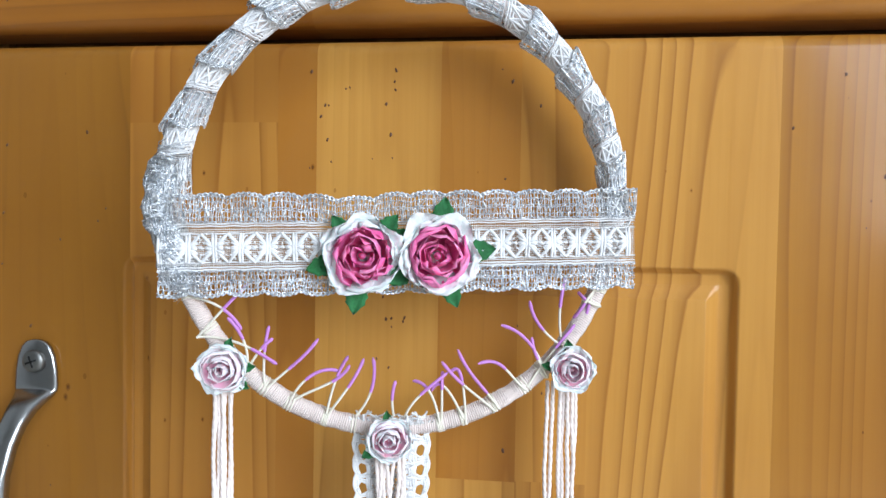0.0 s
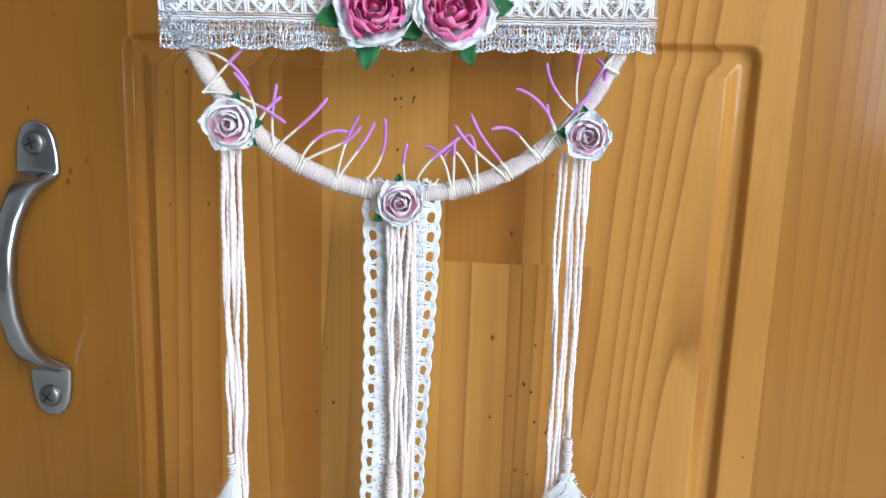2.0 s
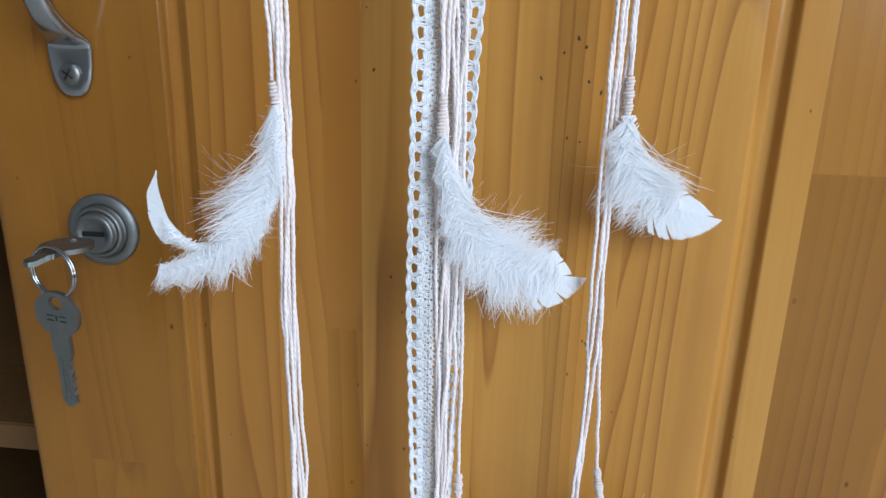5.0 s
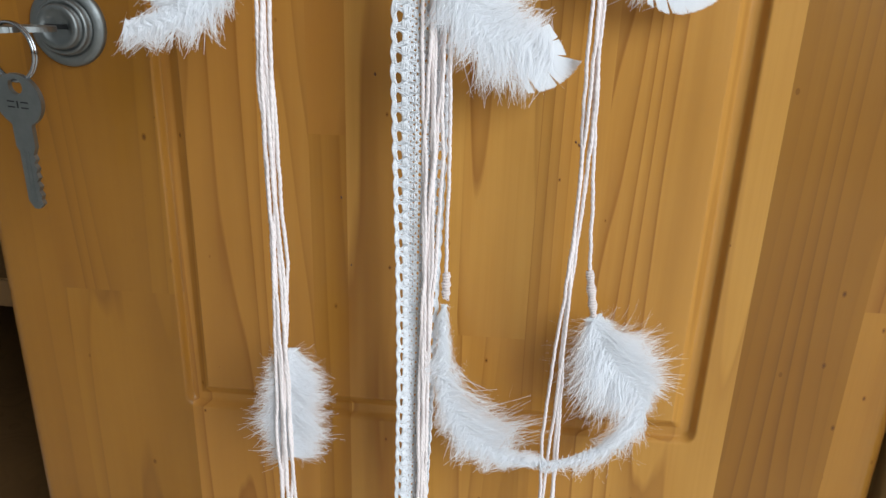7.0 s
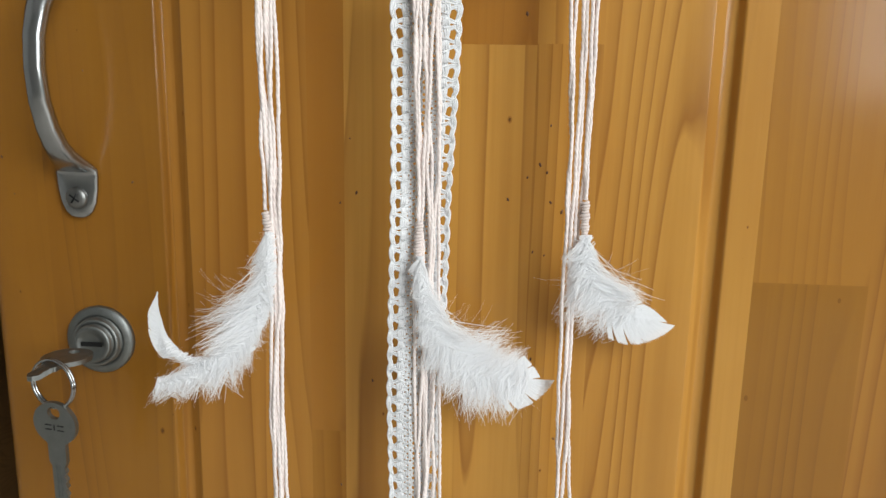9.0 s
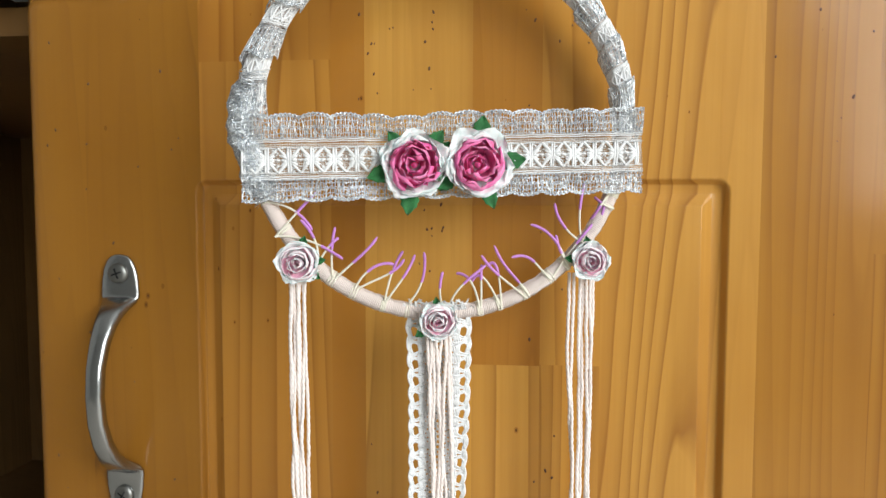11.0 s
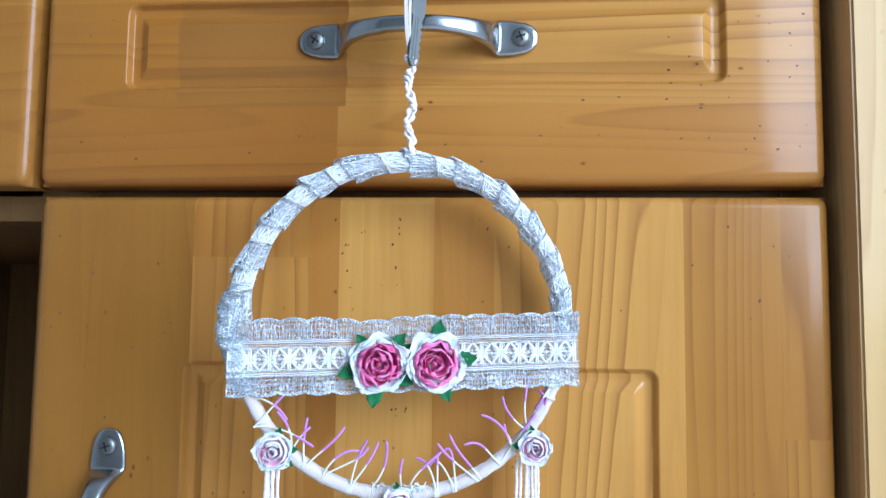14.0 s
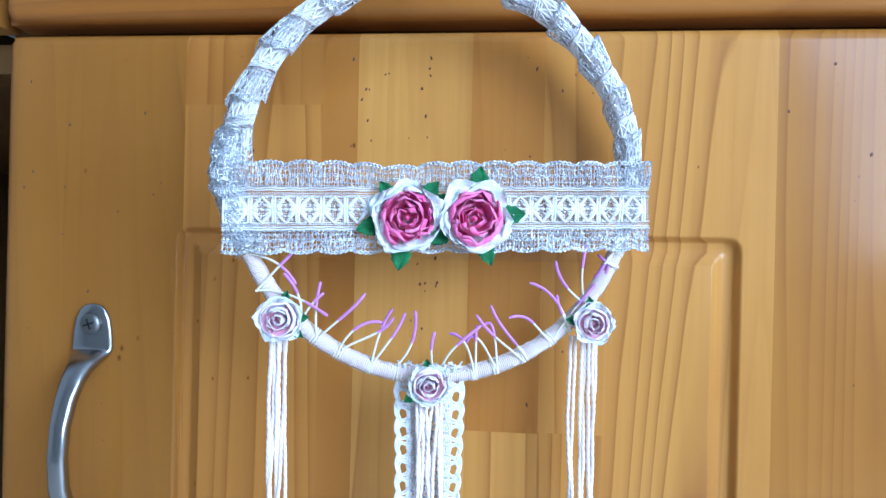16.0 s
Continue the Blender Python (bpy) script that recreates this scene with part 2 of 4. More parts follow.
class Threads:
    """Gathers thin yarns into one mesh."""
    def __init__(self):
        self.v, self.f, self.count = [], [], 0

    def add(self, pts, radius, sides=4, taper=None, ref=(0.15, -0.97, 0.2)):
        p = np.array(pts, dtype=float)
        n = len(p)
        t = np.gradient(p, axis=0)
        t /= np.linalg.norm(t, axis=1)[:, None] + 1e-12
        u = np.cross(t, np.array(ref))
        u /= np.linalg.norm(u, axis=1)[:, None] + 1e-12
        w = np.cross(t, u)
        r = np.full(n, radius) if taper is None else radius * np.array(taper)
        a = np.arange(sides) * 2 * math.pi / sides
        ring = p[:, None, :] + r[:, None, None] * (np.cos(a)[None, :, None] * u[:, None, :] + np.sin(a)[None, :, None] * w[:, None, :])
        self.v.append(ring.reshape(-1, 3))
        base = self.count
        for i in range(n - 1):
            for j in range(sides):
                k = (j + 1) % sides
                self.f.append((base + i * sides + j, base + i * sides + k, base + (i + 1) * sides + k, base + (i + 1) * sides + j))
        self.f.append(tuple(base + j for j in range(sides)))
        self.f.append(tuple(base + (n - 1) * sides + j for j in range(sides - 1, -1, -1)))
        self.count += n * sides

    def done(self, name, mat, parent, label="", kind=""):
        ob = mesh_ob(name, np.concatenate(self.v), self.f, mat, parent, label)
        if kind:
            tagged(ob, kind=kind)
        return ob


rng = random.Random(5)


# ---- the room round the cabinet ----
def structure(name, bm, mat, label="", category=""):
    return tagged(part(name, bm, mat, None), label, category, kind="structure")


structure("floor", block(-1.6, 2.6, -1.8, 0.62, -0.05, 0.0), FLOOR)
structure("ceiling", block(-1.6, 2.6, -1.8, 0.62, 2.4, 2.45), CEIL)
structure("wall_north", block(-1.6, 2.6, 0.56, 0.62, 0.0, 2.4), WALL)
structure("wall_west", block(-1.66, -1.6, -1.8, 0.62, 0.0, 2.4), WALL)
structure("wall_east", block(2.6, 2.66, -1.8, 0.62, 0.0, 2.4), WALL)
wall_s = bmesh.new()
for x0, x1, z0, z1 in ((-1.6, 0.86, 0.0, 2.4), (2.52, 2.6, 0.0, 2.4), (0.86, 2.52, 0.0, 0.55), (0.86, 2.52, 2.28, 2.4)):
    b = block(x0, x1, -1.86, -1.76, z0, z1)
    me_tmp = bpy.data.meshes.new("tmp")
    b.to_mesh(me_tmp)
    b.free()
    wall_s.from_mesh(me_tmp)
    bpy.data.meshes.remove(me_tmp)
structure("wall_south", wall_s, WALL)


# ---- fronts of glued pine staves, with a routed channel ----
def channel(d):
    """Depth of the routed channel at d inward from its outer line: rounded shoulder, flat floor, sloping bevel up to the panel."""
    if d <= 0 or d >= 0.0118:
        return 0.0
    if d < 0.0030:
        f = d / 0.0030
        return 0.0034 * f * f * (3 - 2 * f)
    if d < 0.0066:
        return 0.0034
    f = (d - 0.0066) / 0.0052
    return 0.0034 * (1 - f) if f < 0.86 else 0.0034 * 0.14 * ((1 - f) / 0.14) ** 1.6


def front_depth(x, z, box, rect, r_edge=0.006, corner=0.006):
    x0, x1, z0, z1 = box
    e = min(x - x0, x1 - x, z - z0, z1 - z)
    ex, ez = min(x - x0, x1 - x), min(z - z0, z1 - z)
    y = 0.0
    q = [max(0.0, r_edge - ex), max(0.0, r_edge - ez)]
    l = min(math.hypot(*q), r_edge)
    if l > 0:
        y = r_edge - math.sqrt(max(r_edge * r_edge - l * l, 0))
    if rect:
        cx, cz, hx, hz = (rect[0] + rect[1]) / 2, (rect[2] + rect[3]) / 2, (rect[1] - rect[0]) / 2, (rect[3] - rect[2]) / 2
        qx, qz = abs(x - cx) - hx + corner, abs(z - cz) - hz + corner
        sd = math.hypot(max(qx, 0), max(qz, 0)) + min(max(qx, qz), 0) - corner
        y += channel(-sd)
    return y


STEPS = [-0.0004, 0, 0.0004, 0.0008, 0.0012, 0.0016, 0.0020, 0.0024, 0.0028, 0.0032, 0.0048, 0.0064, 0.0068, 0.0085, 0.0100, 0.0108, 0.0112, 0.0116, 0.0120]
EDGE = [0.0, 0.0003, 0.001, 0.0022, 0.004, 0.006]


def stave(x0, x1, z0, z1, box, rect, mat, parent, thick=0.02):
    """One glued board of a front, its face cut by the routed channel and rounded at the front's outer edge."""
    bx0, bx1, bz0, bz1 = box

    def cuts(a, b, lo, hi, ra, rb):
        c = {a, b, a + 0.00025, b - 0.00025, a + 0.0006, b - 0.0006}
        for e in EDGE:
            c |= {lo + e, hi - e}
        if rect:
            for e in STEPS:
                c |= {ra + e, rb - e}
        n = max(2, int((b - a) / 0.03))
        c |= {a + (b - a) * i / n for i in range(n + 1)}
        c = sorted(v for v in c if a - 1e-7 <= v <= b + 1e-7)
        out = [c[0]]
        for v in c[1:]:
            if v - out[-1] > 1e-4:
                out.append(v)
        return out

    ra = rect or (0, 0, 0, 0)
    xs, zs = cuts(x0, x1, bx0, bx1, ra[0], ra[1]), cuts(z0, z1, bz0, bz1, ra[2], ra[3])
    verts, faces = [], []
    nx, nz = len(xs), len(zs)
    for j, z in enumerate(zs):
        for i, x in enumerate(xs):
            y = front_depth(x, z, box, rect)
            verts.append((x, y, z))
    for j in range(nz - 1):
        for i in range(nx - 1):
            a = j * nx + i
            faces.append((a, a + 1, a + nx + 1, a + nx))
    rim = [i for i in range(nx)] + [j * nx + nx - 1 for j in range(1, nz)] + [(nz - 1) * nx + i for i in range(nx - 2, -1, -1)] + [j * nx for j in range(nz - 2, 0, -1)]
    m = len(rim)
    fore = len(verts)
    for r in rim:
        verts.append(verts[r])
    base = len(verts)
    for r in rim:
        verts.append((verts[r][0], thick, verts[r][2]))
    for i in range(m):
        k = (i + 1) % m
        faces.append((fore + k, fore + i, base + i, base + k))
    faces.append(tuple(base + i for i in range(m - 1, -1, -1)))
    ob = mesh_ob("board", verts, faces, mat, parent, smooth=False)
    me = ob.data
    flags = [f < (nx - 1) * (nz - 1) for f in range(len(me.polygons))]
    me.polygons.foreach_set("use_smooth", flags)
    return ob


# ---- hardware ----
def handle_mesh():
    """A D-shaped pull, lofted, along z, its back on y = 0."""
    half = [(0.0600, -0.0014, 0.0030, 0.0020), (0.0592, -0.0015, 0.0082, 0.0028), (0.0572, -0.0016, 0.0122, 0.0031), (0.0535, -0.0016, 0.0156, 0.0032),
            (0.0480, -0.0016, 0.0176, 0.0032), (0.0420, -0.0016, 0.0184, 0.0032), (0.0400, -0.0019, 0.0180, 0.0036), (0.0385, -0.0032, 0.0162, 0.0046),
            (0.0365, -0.0064, 0.0136, 0.0054), (0.0335, -0.0106, 0.0114, 0.0058), (0.0290, -0.0148, 0.0098, 0.0060), (0.0220, -0.0188, 0.0086, 0.0060),
            (0.0120, -0.0222, 0.0078, 0.0060)]
    rows = half + [(0.0, -0.0234, 0.0075, 0.0060)] + [(-a, b, c, d) for a, b, c, d in reversed(half)]
    verts, faces, n = [], [], 20
    cen = [Vector((0, r[1], r[0])) for r in rows]
    for i, (z, y, w, th) in enumerate(rows):
        t = (cen[min(i + 1, len(rows) - 1)] - cen[max(i - 1, 0)]).normalized()
        nrm = Vector((1, 0, 0)).cross(t).normalized()
        flat = 1.0 if abs(z) > 0.041 else 0.62
        for j in range(n):
            a = 2 * math.pi * j / n
            ca, sa = math.cos(a), math.sin(a)
            px = math.copysign(abs(ca) ** flat, ca) * w / 2
            pn = math.copysign(abs(sa) ** (0.5 if flat == 1.0 else 0.8), sa) * th / 2
            verts.append(cen[i] + Vector((px, 0, 0)) + nrm * pn)
    for i in range(len(rows) - 1):
        for j in range(n):
            k = (j + 1) % n
            faces.append((i * n + j, i * n + k, (i + 1) * n + k, (i + 1) * n + j))
    faces.append(tuple(range(n - 1, -1, -1)))
    faces.append(tuple((len(rows) - 1) * n + j for j in range(n)))
    return verts, faces


def lathe(profile, n=40):
    """Turned about -y; profile rows are (radius, how far it stands out)."""
    verts, faces = [], []
    for r, h in profile:
        for j in range(n):
            a = 2 * math.pi * j / n
            verts.append((r * math.cos(a), -h, r * math.sin(a)))
    for i in range(len(profile) - 1):
        for j in range(n):
            k = (j + 1) % n
            faces.append((i * n + j, i * n + k, (i + 1) * n + k, (i + 1) * n + j))
    faces.append(tuple((len(profile) - 1) * n + j for j in range(n)))
    return verts, faces


def screw(parent, at, turn):
    v, f = lathe([(0.0047, 0.0), (0.0047, 0.0005), (0.0042, 0.0013), (0.0031, 0.0019), (0.0016, 0.0022)], 24)
    idx = [0] * len(f)
    # The cross lies proud of the head; its dark colour is the slots' shade.
    for ang in (0, 90):
        a = radians(ang + turn)
        d, s = Vector((math.cos(a), 0, math.sin(a))), Vector((-math.sin(a), 0, math.cos(a)))
        b = len(v)
        for y in (-0.0008, -0.00235):
            for e, g in ((-1, -1), (1, -1), (1, 1), (-1, 1)):
                v.append(d * 0.0024 * e + s * 0.00036 * g + Vector((0, y, 0)))
        f += [(b + 4, b + 5, b + 6, b + 7)] + [(b + i, b + (i + 1) % 4, b + 4 + (i + 1) % 4, b + 4 + i) for i in range(4)]
        idx += [1] * 5
    ob = mesh_ob("screw", v, f, [SCREW, RECESS_SHADE], parent, "cross-head steel screw", index=idx)
    ob.matrix_local = Matrix.Translation(at)
    return ob


def pull_handle(parent, m):
    v, f = handle_mesh()
    h = mesh_ob("handle", v, f, STEEL, parent, "satin nickel bow pull handle")
    h.matrix_local = m
    screw(h, (0, -0.0031, 0.0515), 20)
    screw(h, (0, -0.0031, -0.0515), 55)
    return h


def lock(parent, x, z):
    v, f = lathe([(0.0152, 0.0), (0.0152, 0.0012), (0.0146, 0.0022), (0.0120, 0.0030), (0.0112, 0.0031), (0.0110, 0.0024), (0.0107, 0.0024), (0.0106, 0.0052),
                  (0.0101, 0.0060), (0.0090, 0.0062), (0.0087, 0.0054), (0.0084, 0.0054), (0.0083, 0.0078), (0.0078, 0.0085), (0.0060, 0.0086), (0.0058, 0.0082), (0.0020, 0.0082)], 48)
    ob = mesh_ob("lock", v, f, STEEL_DULL, parent, "round nickel cylinder lock with stepped rosette")
    ob.matrix_local = Matrix.Translation((x, 0, z))
    # A dark block on the face in place of a slot's shade.
    slot = part("keyway", block(-0.0045, 0.0045, -0.0088, -0.0080, -0.0008, 0.0010), RECESS_SHADE, ob)
    return ob


def key_mesh(bow, hole, neck, length, th=0.0019):
    """A flat key in the xz plane, bow centre at the origin, blade down, with a cut edge."""
    n = 40
    outer = []
    for i in range(n + 1):
        a = radians(-62) + radians(304) * i / n
        outer.append((bow * math.cos(a), bow * math.sin(a)))
    hx, hz = 0.0, bow * 0.52
    z0 = outer[-1][1]
    zt = -bow - length
    left = [(-neck, z0 - 0.0008), (-neck, -bow - length * 0.24), (-neck * 0.72, -bow - length * 0.30), (-neck * 0.72, zt + 0.003), (-neck * 0.2, zt)]
    right = [(neck * 0.3, zt)]
    teeth = 6
    for i in range(teeth):
        za = zt + 0.002 + (length * 0.66) * i / teeth
        dz = length * 0.66 / teeth
        deep = 0.35 + 0.45 * ((i * 37) % 5) / 5
        right += [(neck * 0.85, za), (neck * (0.85 - deep * 0.5), za + dz * 0.5)]
    right += [(neck * 0.85, -bow - length * 0.28), (neck, -bow - length * 0.24), (neck, z0 - 0.0008)]
    loop = outer + left + right
    bm = bmesh.new()
    ov = [bm.verts.new((x, -th / 2, z)) for x, z in loop]
    hv = [bm.verts.new((hx + hole * math.cos(2 * math.pi * i / 16), -th / 2, hz + hole * math.sin(2 * math.pi * i / 16))) for i in range(16)]
    ed = [bm.edges.new((ov[i], ov[(i + 1) % len(ov)])) for i in range(len(ov))] + [bm.edges.new((hv[i], hv[(i + 1) % 16])) for i in range(16)]
    bmesh.ops.triangle_fill(bm, edges=ed, use_beauty=True)
    ext = bmesh.ops.extrude_face_region(bm, geom=bm.faces[:])
    bmesh.ops.translate(bm, vec=(0, th, 0), verts=[g for g in ext["geom"] if isinstance(g, bmesh.types.BMVert)])
    bmesh.ops.recalc_face_normals(bm, faces=bm.faces[:])
    # milled groove on the blade
    for sx in (-0.25, 0.15):
        g = bmesh.ops.create_cube(bm, size=1)
        for v in g["verts"]:
            v.co = Vector((neck * sx + v.co.x * neck * 0.14, -th / 2 - 0.0001 + v.co.y * 0.0003, -bow - length * 0.60 + v.co.z * length * 0.62))
    return bm


def ring_mesh(r, thick):
    t = Threads()
    for k in (0.0, 1.0):
        t.add([(r * math.cos(a), (k - 0.5) * thick * 1.6, r * math.sin(a)) for a in [2 * math.pi * i / 40 for i in range(41)]], thick, 6, ref=(0, 1, 0))
    return t


# ---- cabinet fronts ----
DOOR = (-0.2105, 0.1835, 0.125, 0.7000)
DOOR_RECT = (-0.1300, 0.1030, 0.2400, 0.6172)
door = tagged(new("cabinet_door"), "varnished honey pine cabinet door with routed panel", "cabinet door")
for a, b, joints in ((-0.2105, -0.1815, ()), (-0.1815, -0.1270, (0.297,)), (-0.1270, -0.0672, (0.669,)), (-0.0672, -0.0520, (0.371,)), (-0.0520, -0.0048, ()),
                     (-0.0048, 0.0247, (0.2865, 0.536)), (0.0247, 0.0503, (0.5365,)), (0.0503, 0.1150, ()), (0.1150, 0.1600, (0.4445,)), (0.1600, 0.1835, (0.309, 0.586))):
    zs = [DOOR[2], *joints, DOOR[3]]
    for z0, z1 in zip(zs, zs[1:]):
        heart = (a < -0.05 and b < -0.05 and a > -0.07 and z1 < 0.4) or (a > 0 and b < 0.06 and z1 < 0.54 and z0 > 0.2 and a < 0.02)
        # Left and right-hand boards are darkened for side dimming; low right is darker wood.
        stave(a, b, z0, z1, DOOR, DOOR_RECT, PINE_V_DARK_SHADED if b < -0.125 or (0.11 < a < 0.15 and z1 < 0.5) else PINE_V_MID_SHADED if heart or a > 0.11 else PINE_V, door)
pull_handle(door, Matrix.Translation((-0.1655, 0, 0.523)))
lock(door, -0.1610, 0.4088)


def drawer_front(name, box, rect, staves, label):
    ob = tagged(new(name), label, "drawer", "drawers of the kitchen base units")
    for x0, x1, z0, z1, mat in staves:
        stave(x0, x1, z0, z1, box, rect, mat, ob)
    return ob


DRAWER = (-0.2125, 0.1830, 0.7055, 0.8505)
DRAWER_RECT = (-0.1672, 0.1372, 0.7550, 0.8012)
# Left and top boards carry the dimming in their colour.
drawer = drawer_front("drawer", DRAWER, DRAWER_RECT,
                      [(-0.2125, -0.0545, 0.7055, 0.7455, PINE_H_SHADED), (-0.0545, 0.1830, 0.7055, 0.7455, PINE_H),
                       (-0.2125, -0.1390, 0.7455, 0.8018, PINE_H_SHADED), (-0.1390, -0.0507, 0.7455, 0.8018, PINE_RED), (-0.0507, 0.1830, 0.7455, 0.8018, PINE_H),
                       (-0.2125, 0.1830, 0.8018, 0.8505, PINE_H_SHADED)],
                      "varnished pine drawer front with routed panel, closed")
pull_handle(drawer, Matrix.Translation((-0.0145, 0, 0.7785)) @ pose(0, 0, 0, 0, 90, 0))
lock(drawer, -0.0140, 0.8185)

DRAWER_B = (-0.6130, -0.2185, 0.7055, 0.8505)
drawer_front("drawer", DRAWER_B, (-0.5677, -0.2633, 0.7550, 0.8012),
             [(-0.6130, -0.2185, 0.7055, 0.7455, PINE_RED), (-0.6130, -0.4, 0.7455, 0.8018, PINE_RED), (-0.4, -0.2185, 0.7455, 0.8018, PINE_RED), (-0.6130, -0.2185, 0.8018, 0.8505, PINE_RED)],
             "varnished pine drawer front above an open compartment")

# ---- pin knots ----
def pin_knots(parent, areas, long_up, seed):
    """Tiny dark resin specks lying in the varnish; areas: x0, x1, z0, z1, how many."""
    r0 = random.Random(seed)
    verts, faces = [], []
    for x0, x1, z0, z1, n in areas:
        for i in range(n):
            x, z, r = r0.uniform(x0, x1), r0.uniform(z0, z1), r0.uniform(0.00028, 0.00068)
            e, b, tilt = r0.uniform(1.1, 1.9), len(verts), r0.uniform(-0.3, 0.3)
            for y, g in ((0.0002, 1.0), (-0.00010, 0.8)):
                for j in range(7):
                    a = 2 * math.pi * j / 7
                    p, q = r * g * math.cos(a) * r0.uniform(0.8, 1.2), r * g * e * math.sin(a)
                    if not long_up:
                        p, q = q, p
                    verts.append((x + p + q * tilt, y, z + q))
            faces += [(b + j, b + (j + 1) % 7, b + 7 + (j + 1) % 7, b + 7 + j) for j in range(7)] + [tuple(b + 7 + j for j in range(7))]
    tagged(mesh_ob("resin_speckle", verts, faces, RESIN, parent), kind="stuff")


pin_knots(door, [(-0.055, -0.018, 0.650, 0.690, 16), (-0.030, -0.016, 0.572, 0.606, 9), (0.015, 0.045, 0.545, 0.690, 13), (-0.200, -0.135, 0.600, 0.690, 10), (-0.200, -0.135, 0.420, 0.590, 8),
                 (0.012, 0.040, 0.360, 0.520, 12), (-0.060, -0.030, 0.300, 0.540, 6), (0.110, 0.180, 0.620, 0.690, 5)], True, 4)
pin_knots(drawer, [(0.105, 0.175, 0.722, 0.792, 30), (-0.190, -0.060, 0.715, 0.742, 9), (0.000, 0.100, 0.715, 0.750, 8)], False, 9)

# ---- carcasses ----
# All these panels wear the darkened colour that stands for shade.
base = tagged(new("base_cabinet"), "pine kitchen base cabinet behind the door and drawer", "cabinet")
part("side_panel", block(-0.2125, -0.1960, 0.022, 0.54, 0.10, 0.86), CARCASS_SHADED, base)
part("side_panel", block(0.1700, 0.1890, 0.024, 0.54, 0.10, 0.86), CARCASS_SHADED, base)
part("rail", block(-0.1960, 0.1700, 0.026, 0.10, 0.690, 0.716), CARCASS_SHADED, base)
part("back_panel", block(-0.1960, 0.1700, 0.53, 0.54, 0.10, 0.86), CARCASS_SHADED, base)
part("bottom_panel", block(-0.1960, 0.1700, 0.026, 0.53, 0.10, 0.116), CARCASS_SHADED, base)
part("plinth", block(-0.2125, 0.1890, 0.06, 0.08, 0.0, 0.10), CARCASS_SHADED, base)
opencab = tagged(new("open_cabinet"), "open pine compartment, its colour darkened for deep shade, one shelf", "cabinet")
part("side_panel", block(-0.630, -0.613, 0.022, 0.54, 0.10, 0.86), CARCASS_SHADED, opencab)
part("side_panel", block(-0.2290, -0.2135, 0.030, 0.54, 0.10, 0.86), CARCASS_SHADED, opencab)
part("back_panel", block(-0.613, -0.2290, 0.53, 0.54, 0.10, 0.86), CARCASS_SHADED, opencab)
part("shelf", block(-0.613, -0.2290, 0.06, 0.53, 0.255, 0.272, 0.001), CARCASS_SHADED, opencab)
part("bottom_panel", block(-0.613, -0.2290, 0.026, 0.53, 0.10, 0.116), CARCASS_SHADED, opencab)
part("top_panel", block(-0.613, -0.2290, 0.03, 0.53, 0.690, 0.704), CARCASS_SHADED, opencab)
part("plinth", block(-0.630, -0.2135, 0.06, 0.08, 0.0, 0.10), CARCASS_SHADED, opencab)
post = tagged(part("end_post", block(0.1895, 0.2300, -0.012, 0.54, 0.0, 0.868, 0.0012), PINE_PALE, None), "pale pine end post speckled with tiny pin knots", "post")
tagged(part("appliance_side", block(0.2320, 0.80, 0.012, 0.55, 0.0, 0.868, 0.003), GREY, None), "grey panel beside the pine post", "panel")
tagged(part("worktop", block(-0.640, 0.82, -0.045, 0.56, 0.870, 0.905, 0.004), GREY, None), "grey laminate kitchen worktop over the cabinets", "worktop")

# ---- keys ----
def keys(name, x, z, spread, hang, turn, label):
    """One key in the lock, its bow level; a split ring through it; a second key hanging from the ring."""
    root = tagged(new(name), label, "keys", "keys in the locks")
    root.location = (x, 0, z)
    k1 = part("key", key_mesh(0.0095, 0.0024, 0.0036, 0.014), STEEL_DULL, root, "nickel key in the lock", True)
    k1.matrix_local = Matrix.Translation((0, -0.0255, 0)) @ pose(0, 0, 0, -90, 0, 0)
    k1.data.polygons.foreach_set("use_smooth", [False] * len(k1.data.polygons))
    r = ring_mesh(0.0099, 0.00065).done("split_ring", STEEL, root)
    r.matrix_local = Matrix.Translation((spread - 0.0012, -0.0345, hang + 0.0165)) @ pose(0, 0, 0, 0, 0, -12)
    k2 = part("key", key_mesh(0.0094, 0.0028, 0.0039, 0.0315), STEEL_DULL, root, "nickel key hanging from the ring")
    k2.matrix_local = Matrix.Translation((spread - 0.0012, -0.0350, hang)) @ pose(0, 0, 0, 4, 3, turn)
    # stamped bars on the bow, raised and dark to stand for their shade
    st = bmesh.new()
    for x0, x1, z0, z1 in ((-0.0042, -0.0014, -0.0012, -0.0008), (-0.0042, -0.0014, 0.0008, 0.0012), (-0.0004, 0.0000, -0.0012, 0.0012), (0.0012, 0.0040, -0.0012, -0.0008), (0.0012, 0.0040, 0.0008, 0.0012)):
        g = bmesh.ops.create_cube(st, size=1)
        for v in g["verts"]:
            v.co = Vector((x0 if v.co.x < 0 else x1, -0.00112 if v.co.y < 0 else -0.0009, z0 if v.co.z < 0 else z1))
    mark = part("stamped_mark", st, RECESS_SHADE, k2)
    mark.location = (0, 0, -0.0015)
    return root


keys("lock_keys", -0.1610, 0.4088, 0.0006, -0.0240, -6, "two worn nickel keys on a split ring in the door lock")
keys("lock_keys", -0.0140, 0.8185, 0.0058, -0.0240, 48, "two worn nickel keys on a split ring in the drawer lock")


# ================= the hanging hoop =================
catcher = tagged(new("dream_catcher"), "white and silver lace hoop with paper roses, strings and feathers", "dream catcher")
CX, CZ, RX, RZ = -0.0150, 0.6370, 0.0714, 0.0737
NRM = Vector((0.196, -0.98, 0)).normalized()


